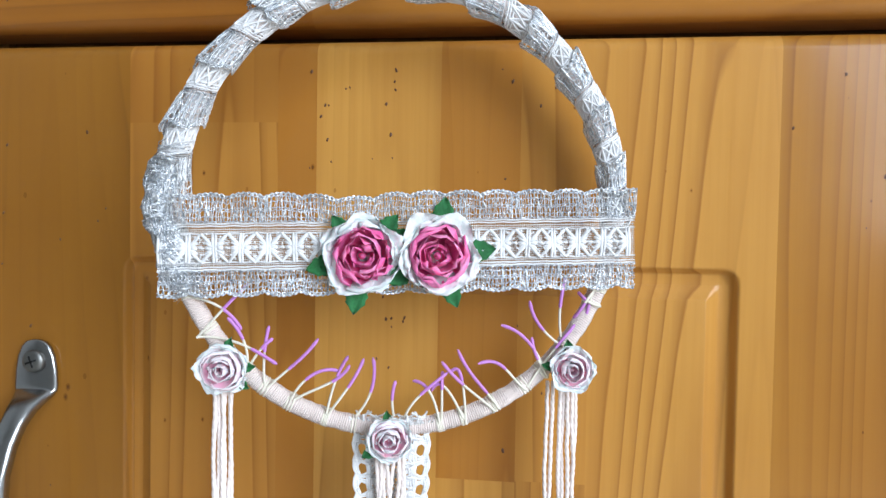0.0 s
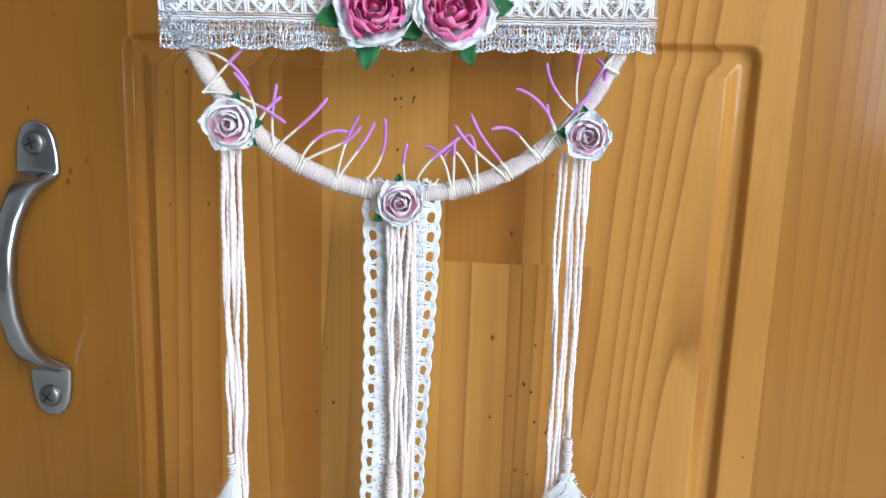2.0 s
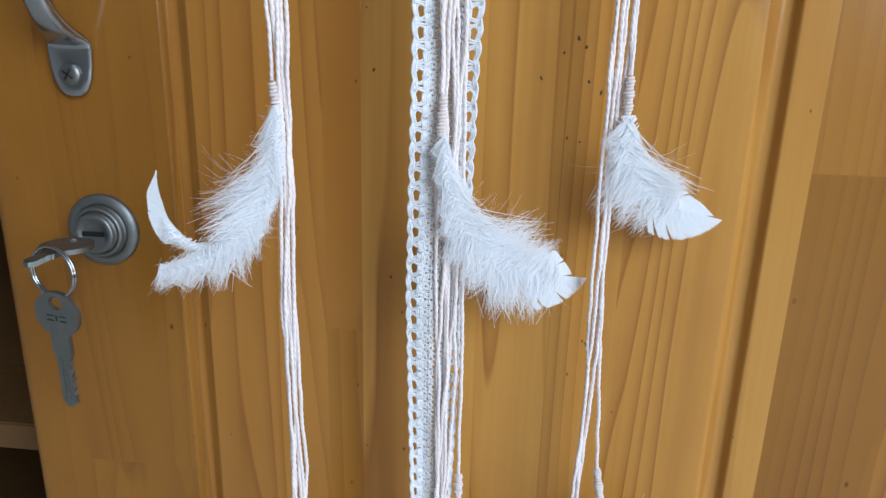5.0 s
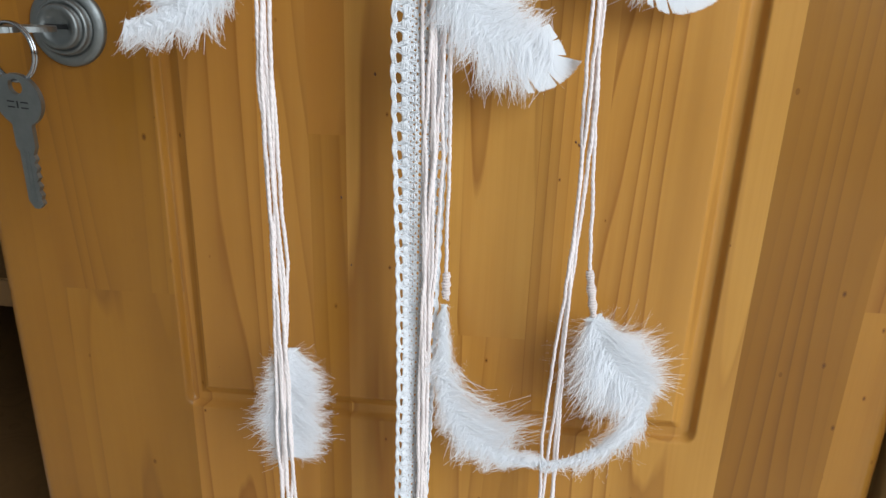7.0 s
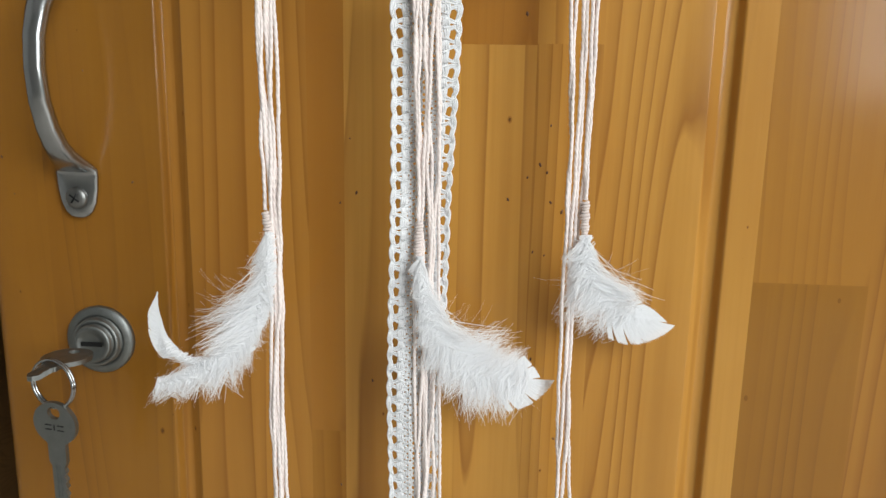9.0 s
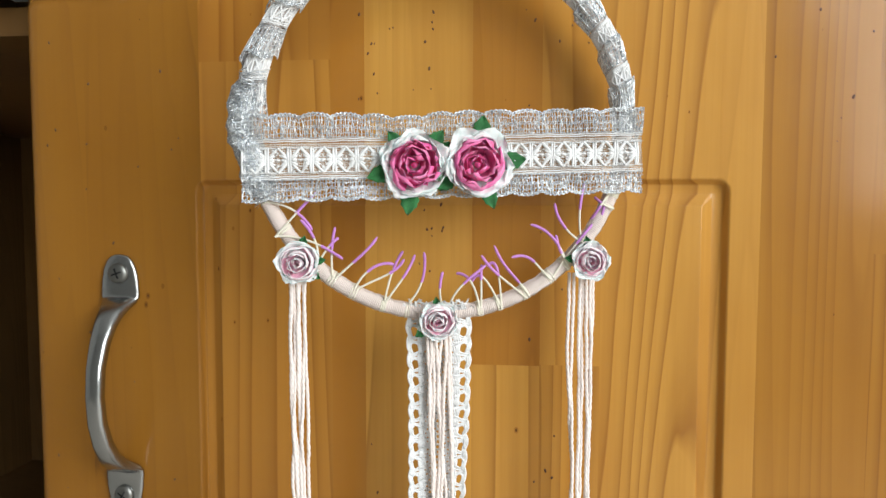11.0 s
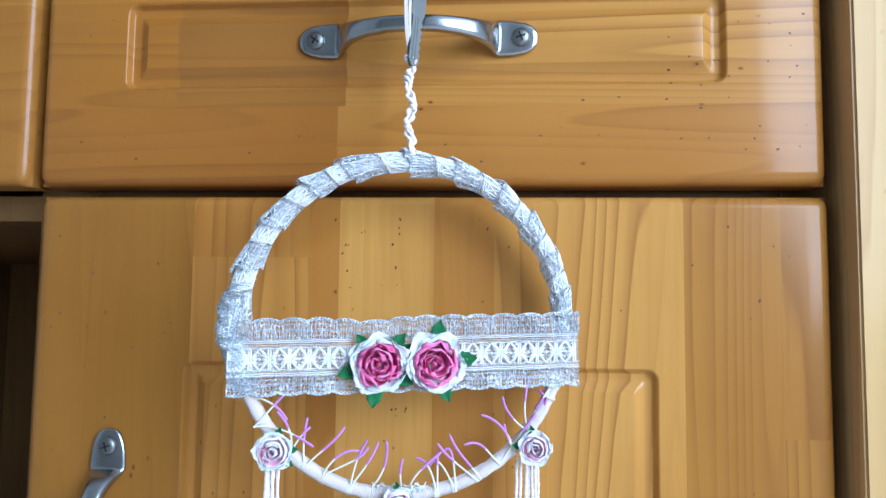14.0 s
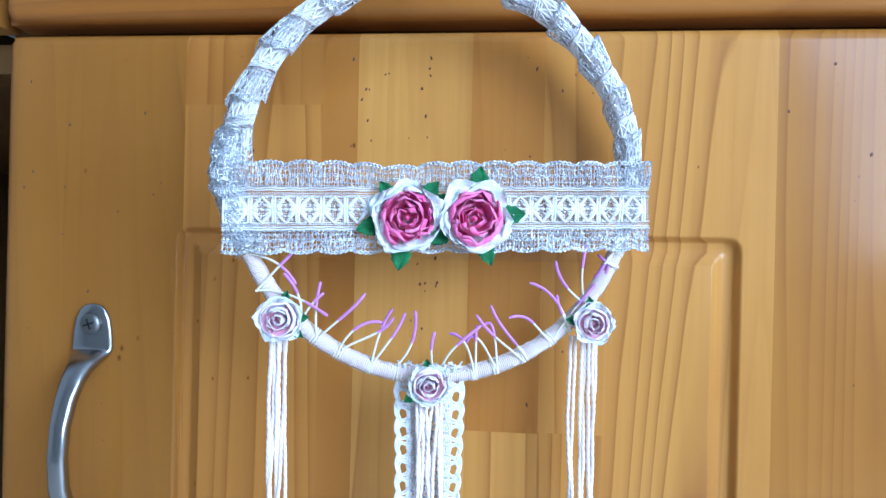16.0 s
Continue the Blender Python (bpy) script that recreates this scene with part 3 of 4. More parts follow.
def P(x, z, off=0.0):
    """A point of the hoop's plane; off: towards the room."""
    return Vector((x, -0.030 + 0.2 * (x + 0.014), z)) + NRM * off


def hoop(a):
    return P(CX + RX * math.cos(a), CZ + RZ * math.sin(a))


def hoop_frame(a):
    out = Vector((math.cos(a), 0.2 * math.cos(a), math.sin(a))).normalized()
    return hoop(a), out, NRM


def tube_on_hoop(a0, a1, r, n, sides=10):
    t = Threads()
    t.add([hoop(a0 + (a1 - a0) * i / n) for i in range(n + 1)], r, sides)
    return t


# lower half: bare hoop bound with blush thread
tube_on_hoop(radians(178), radians(362), 0.0026, 90).done("hoop", BLUSH_PALE, catcher)
coil = Threads()
turns, a0, a1 = 260, radians(196), radians(346)
pts = []
for i in range(turns * 8 + 1):
    s = i / (turns * 8)
    a = a0 + (a1 - a0) * s
    c, out, nr = hoop_frame(a)
    f = 2 * math.pi * turns * s
    rr = 0.00278 + 0.00032 * noise.noise((s * 60, 0, 0)) + 0.0001 * noise.noise((s * 900, 0, 0))
    pts.append(c + out * math.cos(f) * rr + nr * math.sin(f) * rr)
coil.add(pts, 0.00039, 5)
coil.done("thread_binding", BLUSH, catcher, "blush cotton thread bound round the hoop")

# upper half: wound with lace, silver edged
tube_on_hoop(radians(-4), radians(184), 0.0033, 90).done("padding", BLUSH_PALE, catcher)


# angle round the hoop at which each turn's loose silver edge stands out
TURNS = [180.0, 161.5, 144.4, 126.0, 112.0, 90.0, 73.0, 54.5, 41.0, 26.5, 13.0, -1.0, -14.0]


def wound(turn, f, u):
    """A point of the wound lace: turn counts the turns, f goes round the tube, u across the ribbon from its loose silver edge (0) to the next edge (1)."""
    # the ribbon crosses the front nearly square and climbs behind
    h = f / math.pi
    climb = 0.20 * h if h < 1 else 0.20 + 0.80 * (h - 1)
    q = min(max(turn + climb + u, 0.0), len(TURNS) - 1.001)
    i = int(q)
    a = radians(TURNS[i] + (TURNS[i + 1] - TURNS[i]) * (q - i))
    c, out, nr = hoop_frame(a)
    along = (turn + f / (2 * math.pi)) * 9.0
    loose = max(0.0, 1 - u / 0.55)
    ruff = noise.noise((along * 0.45, 3.0, 0)) * 0.0022 + 0.0008 * noise.noise((along * 1.9, 8.0, 0))
    r = 0.0041 + 0.0006 * min(1.0, max(0.0, 1 - u)) + 0.0006 * noise.noise((along * 0.8, u * 2.0, 5.0)) + (0.0011 + ruff) * loose ** 1.2
    return c + out * math.cos(f) * r + nr * math.sin(f) * r


def scallop(turn, f):
    x = (turn + f / (2 * math.pi)) * 3.4
    return -0.03 - 0.08 * abs(math.sin(math.pi * x)) + 0.06 * noise.noise((x * 3, 0, 0))


def winding(silver):
    th, bright = Threads(), Threads()
    last = len(TURNS) - 2
    if silver:
        # crosswise lurex, bunched, and the long threads that hold it
        for i in range(1900):
            w = rng.uniform(0, last)
            turn, f = math.floor(w), (w % 1) * 2 * math.pi
            u0, u1 = scallop(turn, f), 0.46
            if i % 3:
                m = rng.uniform(u0, u1)
                u0, u1 = max(u0, m - rng.uniform(0.06, 0.2)), min(u1, m + rng.uniform(0.06, 0.2))
            df = rng.uniform(-0.28, 0.28)
            lift = rng.uniform(-0.0002, 0.0005)
            rows = []
            for j in range(6):
                v = j / 5
                p = wound(turn, f + df * (v - 0.5) + rng.uniform(-0.03, 0.03), u0 + (u1 - u0) * v)
                rows.append(p + NRM * lift)
            (th if i % 4 else bright).add(rows, rng.uniform(0.00010, 0.00024), 3)
        for lv in (0.0, 0.06, 0.22, 0.40, 0.56, 0.72, 0.90, 1.0):
            n = 92 * last
            rows = []
            for i in range(n):
                w = last * i / n
                turn, f = math.floor(w), (w % 1) * 2 * math.pi
                u0 = scallop(turn, f)
                rows.append(wound(turn, f, u0 + (0.46 - u0) * lv + 0.012 * math.sin(i * 1.9 + lv * 20)))
            (bright if lv in (0.22, 0.56, 0.90) else th).add(rows, 0.00026 if lv < 0.1 else 0.00020, 4)
        return th, bright
    for i in range(1000):
        w = rng.uniform(0, last)
        turn, f = math.floor(w), (w % 1) * 2 * math.pi
        df = rng.uniform(-0.15, 0.15)
        th.add([wound(turn, f + df * j, 0.50 + 0.52 * j / 3) for j in range(4)], 0.00016, 3)
    # crossed motif yarns
    for i in range(7 * last):
        w = i / 7
        turn, f = math.floor(w), (w % 1) * 2 * math.pi
        for sg in (-1, 1):
            th.add([wound(turn, f + sg * 0.42 * (j / 5 - 0.5) * 2, 0.60 + 0.30 * j / 5) + NRM * 0.0003 for j in range(6)], 0.00036, 5)
        th.add([wound(turn, f + 0.45, 0.58 + 0.34 * j / 4) + NRM * 0.0003 for j in range(5)], 0.00040, 5)
    for lv in (0.53, 0.57, 0.62, 0.88, 0.93, 0.98):
        n = 80 * last
        th.add([wound(math.floor(last * i / n), (last * i / n % 1) * 2 * math.pi, lv) for i in range(n)], 0.00034, 4)
    return th


winding(False).done("lace_winding", COTTON, catcher, "white lace wound round the hoop")
dull_lurex, lurex_glint_tint = winding(True)
silver_lace = dull_lurex.done("silver_winding", SILVER_DEEP, catcher, "ruffled silver lurex lace edge")
lurex_glint_tint.done("glint_tinted_thread", GLINT, silver_lace)
# the gathered end of the band
for nm, mat, rr, cnt in (("gathered_lace", COTTON, 0.0052, 200), ("gathered_silver", SILVER_DEEP, 0.0060, 300)):
    th = Threads()

    def gathered(deg, f, lift):
        a = radians(deg)
        c, out, nr = hoop_frame(a)
        c = c + out * (0.0030 * math.exp(-((deg - 180) / 9) ** 2))
        r = rr + lift + 0.0007 * math.sin(deg * 0.55 + f * 2.0) + 0.0005 * math.sin(deg * 1.3 - f * 3.0)
        return c + out * math.cos(f) * r * 0.9 + nr * math.sin(f) * r
    for i in range(cnt):
        deg, f0, tilt, lift = rng.uniform(167, 203), rng.uniform(0, 6.28), rng.uniform(-4, 4), rng.uniform(-0.0003, 0.0003)
        th.add([gathered(deg + tilt * j / 7, f0 + j * 0.30, lift) for j in range(8)], rng.uniform(0.00010, 0.00022), 3)
        deg = rng.uniform(167, 192)
        th.add([gathered(deg + 1.7 * j, f0 + tilt * 0.05 * j, lift) for j in range(7)], rng.uniform(0.00010, 0.00020), 3)
    th.done(nm, mat, catcher)

# ---- lace band across the hoop ----
BX0, BX1 = -0.0890, 0.0622


def B(x, dz, off=0.0048):
    sag = -0.0016 * math.exp(-((x + 0.030) / 0.012) ** 2) * (1 if dz > 0.008 else 0.2)
    return P(x, 0.6237 + 0.031 * (x + 0.056) + dz + sag, off + 0.0006 * math.sin(x * 260 + dz * 300))


net = Threads()
x = BX0
while x < BX1:
    net.add([B(x + rng.uniform(-0.0001, 0.0001), -0.0080, 0.0042), B(x, 0.0, 0.0042), B(x + rng.uniform(-0.0001, 0.0001), 0.0069, 0.0042)], 0.000085, 3)
    x += 0.00062
for dz in [0.0050, 0.0043, -0.0062, -0.0069] + [0.0034 - 0.00062 * q for q in range(15)]:
    net.add([B(BX0 + (BX1 - BX0) * i / 60, dz, 0.0043) for i in range(61)], 0.00017, 3)
band = net.done("lace_band", NET, catcher, "sheer net lace band with white motifs")
cords = Threads()
for dz, r in ((0.0068, 0.00034), (0.0060, 0.00024), (-0.0079, 0.00036), (-0.0071, 0.00020), (0.0037, 0.00026), (-0.0056, 0.00026)):
    cords.add([B(BX0 + (BX1 - BX0) * i / 150, dz + 0.00012 * math.sin(i * 0.9), 0.0047) for i in range(151)], r, 5)
cords.done("edging_cord", COTTON, band)
motif = Threads()
period = 0.0082
k = 0
x = BX0 + 0.001
top, bot = 0.0037, -0.0056
mid = (top + bot) / 2
while x < BX1 - 0.001:
    def yarn(p0, p1, r=0.00050, bow=0.0):
        rows = []
        for j in range(7):
            s = j / 6
            rows.append(B(p0[0] + (p1[0] - p0[0]) * s + bow * math.sin(math.pi * s) + rng.uniform(-0.0001, 0.0001), p0[1] + (p1[1] - p0[1]) * s, 0.0050 + 0.0003 * math.sin(math.pi * s)))
        motif.add(rows, r * rng.uniform(0.85, 1.15), 5, taper=[1.0, 1.3, 1.4, 1.45, 1.4, 1.3, 1.0])
    xm = min(x + period / 2, BX1)
    xe = min(x + period, BX1)
    yarn((x - 0.00045, top), (x - 0.00045, bot), 0.00036)
    yarn((x + 0.00045, top), (x + 0.00045, bot), 0.00036)
    if xe - x > period * 0.9:
        for sx, ex in ((x, xm), (xe, xm)):
            yarn((sx, mid), (ex, top), 0.00044)
            yarn((sx, mid), (ex, bot), 0.00044)
            yarn((sx + (ex - sx) * 0.1, mid + 0.0003), (sx + (ex - sx) * 0.72, mid + 0.0019), 0.00042)
            yarn((sx + (ex - sx) * 0.1, mid - 0.0003), (sx + (ex - sx) * 0.72, mid - 0.0019), 0.00042)
        yarn((x + 0.0009, mid), (xm - 0.0013, mid), 0.00055)
        yarn((xm + 0.0013, mid), (xe - 0.0009, mid), 0.00055)
        yarn((xm - 0.0009, mid + 0.0001), (xm + 0.0009, mid), 0.0003)
        for q in range(34):
            xa, za = rng.uniform(x + 0.0004, xe - 0.0004), rng.uniform(bot, top)
            yarn((xa, za), (xa + rng.uniform(-0.0014, 0.0014), min(top, max(bot, za + rng.uniform(-0.0012, 0.0012)))), 0.00015)
    x += period
motif.done("star_motif", COTTON, band, "white cotton star and bar motifs")


def silver_trim(dz0, dz1, name):
    th = Threads()
    sgn = 1 if dz1 > dz0 else -1
    span = abs(dz1 - dz0)

    def edge(x):
        return dz0 + sgn * (span - 0.0014 + 0.0015 * abs(math.sin(math.pi * x / 0.0113)) ** 0.6)
    x = BX0
    while x < BX1:
        e = edge(x)
        for rep in range(2):
            rows = []
            xa = x + rng.uniform(-0.0003, 0.0003)
            lo, hi = (0.0, 1.0) if rep == 0 else sorted((rng.random(), rng.random()))
            if hi - lo < 0.15:
                hi = lo + 0.2
            for j in range(5):
                s = lo + (hi - lo) * j / 4
                rows.append(B(xa + rng.uniform(-0.00035, 0.00035), dz0 + (e - dz0) * min(s, 1.03), 0.0050 + rng.uniform(-0.0005, 0.0008)))
            th.add(rows, rng.uniform(0.00010, 0.00026), 3)
        x += 0.00058
    for lv in (0.05, 0.2, 0.42, 0.5, 0.72, 0.9, 0.97, 1.0):
        n = 330
        th.add([B(BX0 + (BX1 - BX0) * i / n, dz0 + (edge(BX0 + (BX1 - BX0) * i / n) - dz0) * lv + 0.00022 * math.sin(i * 1.7 + lv * 30), 0.0052 + 0.0003 * math.sin(i * 2.3 + lv * 9)) for i in range(n + 1)],
               0.00026 if lv > 0.85 else 0.00019, 4)
    th.done(name, SILVER, band, "scalloped silver lurex edge")


silver_trim(0.0070, 0.0164, "silver_edge")
silver_trim(-0.0080, -0.0164, "silver_edge")


# ---- paper roses ----
def patch(fn, nu, nv, name, mat, parent, label="", thick=0.00025):
    """A petal as a thin two-sided sheet."""
    verts, faces = [], []
    for side in (0, 1):
        for j in range(nv + 1):
            for i in range(nu + 1):
                p = fn(i / nu * 2 - 1, j / nv)
                verts.append(p + Vector((0, 0, -thick * side)))
    w = nu + 1
    off = w * (nv + 1)
    for j in range(nv):
        for i in range(nu):
            a = j * w + i
            faces.append((a, a + 1, a + w + 1, a + w))
            faces.append((off + a, off + a + w, off + a + w + 1, off + a + 1))
    rim = [i for i in range(w)] + [j * w + nu for j in range(1, nv + 1)] + [nv * w + i for i in range(nu - 1, -1, -1)] + [j * w for j in range(nv - 1, 0, -1)]
    for i in range(len(rim)):
        a, b = rim[i], rim[(i + 1) % len(rim)]
        faces.append((b, a, off + a, off + b))
    return mesh_ob(name, verts, faces, mat, parent, label)


def rose(x, z, off, size, core, inner_mat, turn, leaves, layers, label, seed, reach=0.0):
    r0 = random.Random(seed)
    crumple = 0.66 if size > 0.012 else 0.34
    root = new("rose")
    root.parent = catcher
    tagged(root, label)
    zax = (NRM + Vector((r0.uniform(-0.08, 0.08), 0, r0.uniform(-0.08, 0.08)))).normalized()
    xax = Vector((0, 0, 1)).cross(zax).normalized()
    yax = zax.cross(xax)
    m = Matrix((xax, yax, zax)).transposed().to_4x4()
    root.matrix_local = Matrix.Translation(P(x, z, off)) @ m
    n_out = 5
    for i in range(n_out):
        ang = radians(turn) + 2 * math.pi * i / n_out + r0.uniform(-0.12, 0.12)
        L, Wd = size * r0.uniform(0.94, 1.06) * (1 + reach * math.sin(ang)), size * r0.uniform(0.50, 0.58)
        lift, sd = r0.uniform(0.25, 0.58), r0.uniform(0, 50)

        def fn(u, v, ang=ang, L=L, Wd=Wd, lift=lift, sd=sd, i=i):
            wv = Wd * max(0.16, 1 - abs((v - 0.58) / 0.52) ** 2.6) ** 0.5
            rad = L * (0.08 + 0.92 * v) - L * 0.20 * u * u * v + L * 0.09 * noise.noise((u * 2.4 + sd, 5, 0)) * v
            lat = wv * u
            h = L * (lift * v * v - 0.10 * (1 - v) + 0.10 * u * u * v - 0.16 * max(0, v - 0.6)) + 0.12 * L * noise.noise((u * 1.9 + sd, v * 2.2, 0)) + 0.05 * L * noise.noise((u * 5 + sd, v * 5, 2)) + (0.0004 if i % 2 else 0)
            c, s = math.cos(ang), math.sin(ang)
            return Vector((c * rad - s * lat, s * rad + c * lat, h))
        patch(fn, 10, 8, "petal", WHITE_PETAL, root, "white paper petal")
    # a white cup round the dyed heart, then the heart itself
    for li, (rf, hf, cnt, lean) in enumerate([(1.16, 0.52, 5, 0.10)] + list(layers)):
        for i in range(cnt):
            ang = radians(turn * 1.7) + li * 0.9 + 2 * math.pi * i / cnt + r0.uniform(-0.15, 0.15)
            R, H = core * rf * r0.uniform(0.93, 1.07), core * hf * r0.uniform(0.92, 1.08)
            span, sd = 2 * math.pi / cnt * 0.92, r0.uniform(0, 60)

            def fn(u, v, ang=ang, R=R, H=H, span=span, sd=sd, lean=lean):
                a = ang + u * span
                # bellied like a cabbage leaf, its rim drawn in and torn
                rr = R * (0.50 + 0.56 * math.sin(math.pi * (0.08 + 0.62 * v)) + lean * v)
                rr += core * crumple * 0.55 * noise.noise((a * 2.6 + sd, v * 2.0, sd)) * v + core * 0.16 * crumple * noise.noise((a * 8 + sd, v * 5, 3)) * v + core * 0.06 * u
                h = H * v * (1 - 0.16 * u ** 4) + core * crumple * 0.8 * noise.noise((a * 3 + sd, v * 2, 7)) * v + core * 0.35 * crumple * noise.noise((a * 11 + sd, 4, 7)) * v * v
                return Vector((rr * math.cos(a), rr * math.sin(a), h))
            patch(fn, 9, 7, "petal", inner_mat if li else WHITE_PETAL, root)
    heart = Threads()
    heart.add([(core * 0.13 * (1 - i / 40) * math.cos(i * 0.45), core * 0.13 * (1 - i / 40) * math.sin(i * 0.45), core * (0.25 + 0.008 * i)) for i in range(40)], core * 0.04, 5, ref=(0.3, 0.2, 1))
    heart.done("heart", inner_mat, root)
    for la, ll in leaves:
        a0 = radians(la)

        def fn(u, v, a0=a0, ll=ll):
            wd = ll * 0.42 * math.sin(math.pi * min(1, v ** 0.8 * 0.98 + 0.02)) * (1 + 0.1 * math.sin(v * 22))
            rad = size * 0.66 + ll * 1.2 * v
            c, s = math.cos(a0), math.sin(a0)
            return Vector((c * rad - s * wd * u, s * rad + c * wd * u, 0.0002 + 0.0012 * abs(u) + 0.0012 * v * math.sin(3 * v)))
        patch(fn, 4, 8, "leaf", LEAF, root, "green paper leaf")
    return root


BIG = [(0.98, 0.74, 4, 0.0), (0.72, 0.84, 3, -0.03), (0.40, 0.66, 2, -0.05)]
SMALL = [(1.0, 0.70, 3, 0.02), (0.68, 0.90, 3, -0.03), (0.34, 0.95, 2, -0.06)]
rose(-0.0258, 0.6206, 0.0062, 0.0136, 0.0084, PINK_PETAL, 18, ((195, 0.008), (128, 0.006), (50, 0.007), (262, 0.0085), (325, 0.006)), BIG, "white paper rose with a magenta heart and green leaves", 11)
rose(-0.0026, 0.6206, 0.0066, 0.0142, 0.0086, PINK_PETAL, 54, ((82, 0.0085), (8, 0.0085), (292, 0.007), (150, 0.006), (208, 0.0075)), BIG, "white paper rose with a magenta heart and green leaves", 23, 0.14)
rose(-0.0686, 0.5842, 0.0046, 0.0086, 0.0057, BLUSH_PETAL, 30, ((75, 0.004), (322, 0.004), (5, 0.004)), SMALL, "small white paper rose with a blush heart", 31)
rose(-0.0168, 0.5612, 0.0046, 0.0081, 0.0054, BLUSH_PETAL, 55, ((95, 0.0035), (215, 0.0045)), SMALL, "small white paper rose with a blush heart", 41)
rose(0.0420, 0.5838, 0.0046, 0.0081, 0.0054, BLUSH_PETAL, 10, ((100, 0.004), (172, 0.004)), SMALL, "small white paper rose with a blush heart", 57)


# ---- stamens tied to the hoop ----
def stamen(p0, p1, p2, p3, cut):
    ctrl = [P(p0[0], p0[1], 0.003), P(p1[0], p1[1], 0.0035 + rng.uniform(-0.001, 0.002)), P(p2[0], p2[1], 0.003 + rng.uniform(-0.002, 0.003)), P(p3[0], p3[1], 0.003 + rng.uniform(-0.003, 0.004))]

    def at(s):
        a, b, c, d = ctrl
        return a * (1 - s) ** 3 + b * 3 * s * (1 - s) ** 2 + c * 3 * s * s * (1 - s) + d * s ** 3
    th = Threads()
    th.add([at(cut * i / 12) for i in range(13)], 0.00042, 6)
    # two turns round the hoop at the foot
    ang = math.atan2((p0[1] - CZ) / RZ, (p0[0] - CX) / RX)
    rows = []
    for i in range(34):
        f = i / 33 * 4 * math.pi
        c, out, nr = hoop_frame(ang + (i / 33 - 0.5) * 0.028)
        rows.append(c - out * math.cos(f) * 0.0030 + nr * math.sin(f) * 0.0030)
    th.add(rows, 0.00030, 5)
    foot = th.done("stamen", CREAM, catcher)
    tip = Threads()
    tip.add([at(cut + (1 - cut) * i / 14) for i in range(15)], 0.00056, 7, taper=[0.85] + [1.0] * 10 + [1.05, 1.1, 0.95, 0.45])
    tip.done("tip", PURPLE, foot, "purple dipped tip")


stamen((-0.0809, 0.6067), (-0.0714, 0.6062), (-0.0665, 0.6012), (-0.0638, 0.5960), .5)
stamen((-0.0774, 0.5934), (-0.0729, 0.5986), (-0.0689, 0.6034), (-0.0620, 0.6107), .6)
stamen((-0.0774, 0.5937), (-0.0675, 0.5944), (-0.0602, 0.5905), (-0.0524, 0.5850), .65)
stamen((-0.0620, 0.5828), (-0.0605, 0.5895), (-0.0635, 0.5951), (-0.0680, 0.6000), .55)
stamen((-0.0620, 0.5828), (-0.0596, 0.5871), (-0.0580, 0.5902), (-0.0541, 0.5931), .65)
stamen((-0.0563, 0.5782), (-0.0570, 0.5848), (-0.0569, 0.5906), (-0.0554, 0.5972), .55)
stamen((-0.0555, 0.5772), (-0.0500, 0.5831), (-0.0436, 0.5871), (-0.0396, 0.5935), .4)
stamen((-0.0481, 0.5735), (-0.0445, 0.5813), (-0.0380, 0.5848), (-0.0329, 0.5826), .35)
stamen((-0.0472, 0.5732), (-0.0407, 0.5776), (-0.0323, 0.5787), (-0.0296, 0.5850), .6)
stamen((-0.0368, 0.5689), (-0.0356, 0.5748), (-0.0342, 0.5816), (-0.0300, 0.5881), .65)
stamen((-0.0364, 0.5683), (-0.0322, 0.5749), (-0.0276, 0.5798), (-0.0253, 0.5863), .5)
stamen((-0.0274, 0.5681), (-0.0219, 0.5741), (-0.0211, 0.5819), (-0.0222, 0.5877), .4)
stamen((-0.0154, 0.5680), (-0.0163, 0.5723), (-0.0162, 0.5762), (-0.0150, 0.5801), .45)
stamen((-0.0122, 0.5665), (-0.0104, 0.5734), (-0.0048, 0.5775), (0.0017, 0.5825), .5)
stamen((-0.0006, 0.5657), (-0.0023, 0.5746), (-0.0049, 0.5794), (-0.0093, 0.5789), .55)
stamen((-0.0000, 0.5657), (0.0003, 0.5727), (-0.0003, 0.5776), (0.0003, 0.5825), .6)
stamen((0.0071, 0.5669), (0.0028, 0.5767), (-0.0011, 0.5815), (-0.0032, 0.5755), .55)
stamen((0.0081, 0.5649), (0.0073, 0.5748), (0.0069, 0.5875), (0.0027, 0.5816), .5)
stamen((0.0176, 0.5691), (0.0096, 0.5768), (0.0057, 0.5777), (-0.0004, 0.5864), .55)
stamen((0.0186, 0.5701), (0.0154, 0.5760), (0.0085, 0.5807), (0.0049, 0.5900), .3)
stamen((0.0274, 0.5763), (0.0210, 0.5820), (0.0197, 0.5879), (0.0115, 0.5853), .45)
stamen((0.0342, 0.5814), (0.0313, 0.5892), (0.0261, 0.5968), (0.0187, 0.5982), .4)
stamen((0.0347, 0.5804), (0.0321, 0.5853), (0.0294, 0.5881), (0.0291, 0.5940), .5)
stamen((0.0280, 0.5773), (0.0325, 0.5853), (0.0379, 0.5923), (0.0434, 0.5983), .6)
stamen((0.0404, 0.5904), (0.0339, 0.5941), (0.0288, 0.5998), (0.0275, 0.6065), .45)
stamen((0.0388, 0.5943), (0.0371, 0.6010), (0.0381, 0.6069), (0.0396, 0.6146), .5)
stamen((0.0501, 0.6107), (0.0468, 0.6072), (0.0454, 0.6042), (0.0433, 0.6003), .5)
stamen((0.0519, 0.6044), (0.0479, 0.6053), (0.0459, 0.6067), (0.0448, 0.6090), .6)
stamen((0.0505, 0.6111), (0.0472, 0.6072), (0.0481, 0.6024), (0.0464, 0.5974), .4)



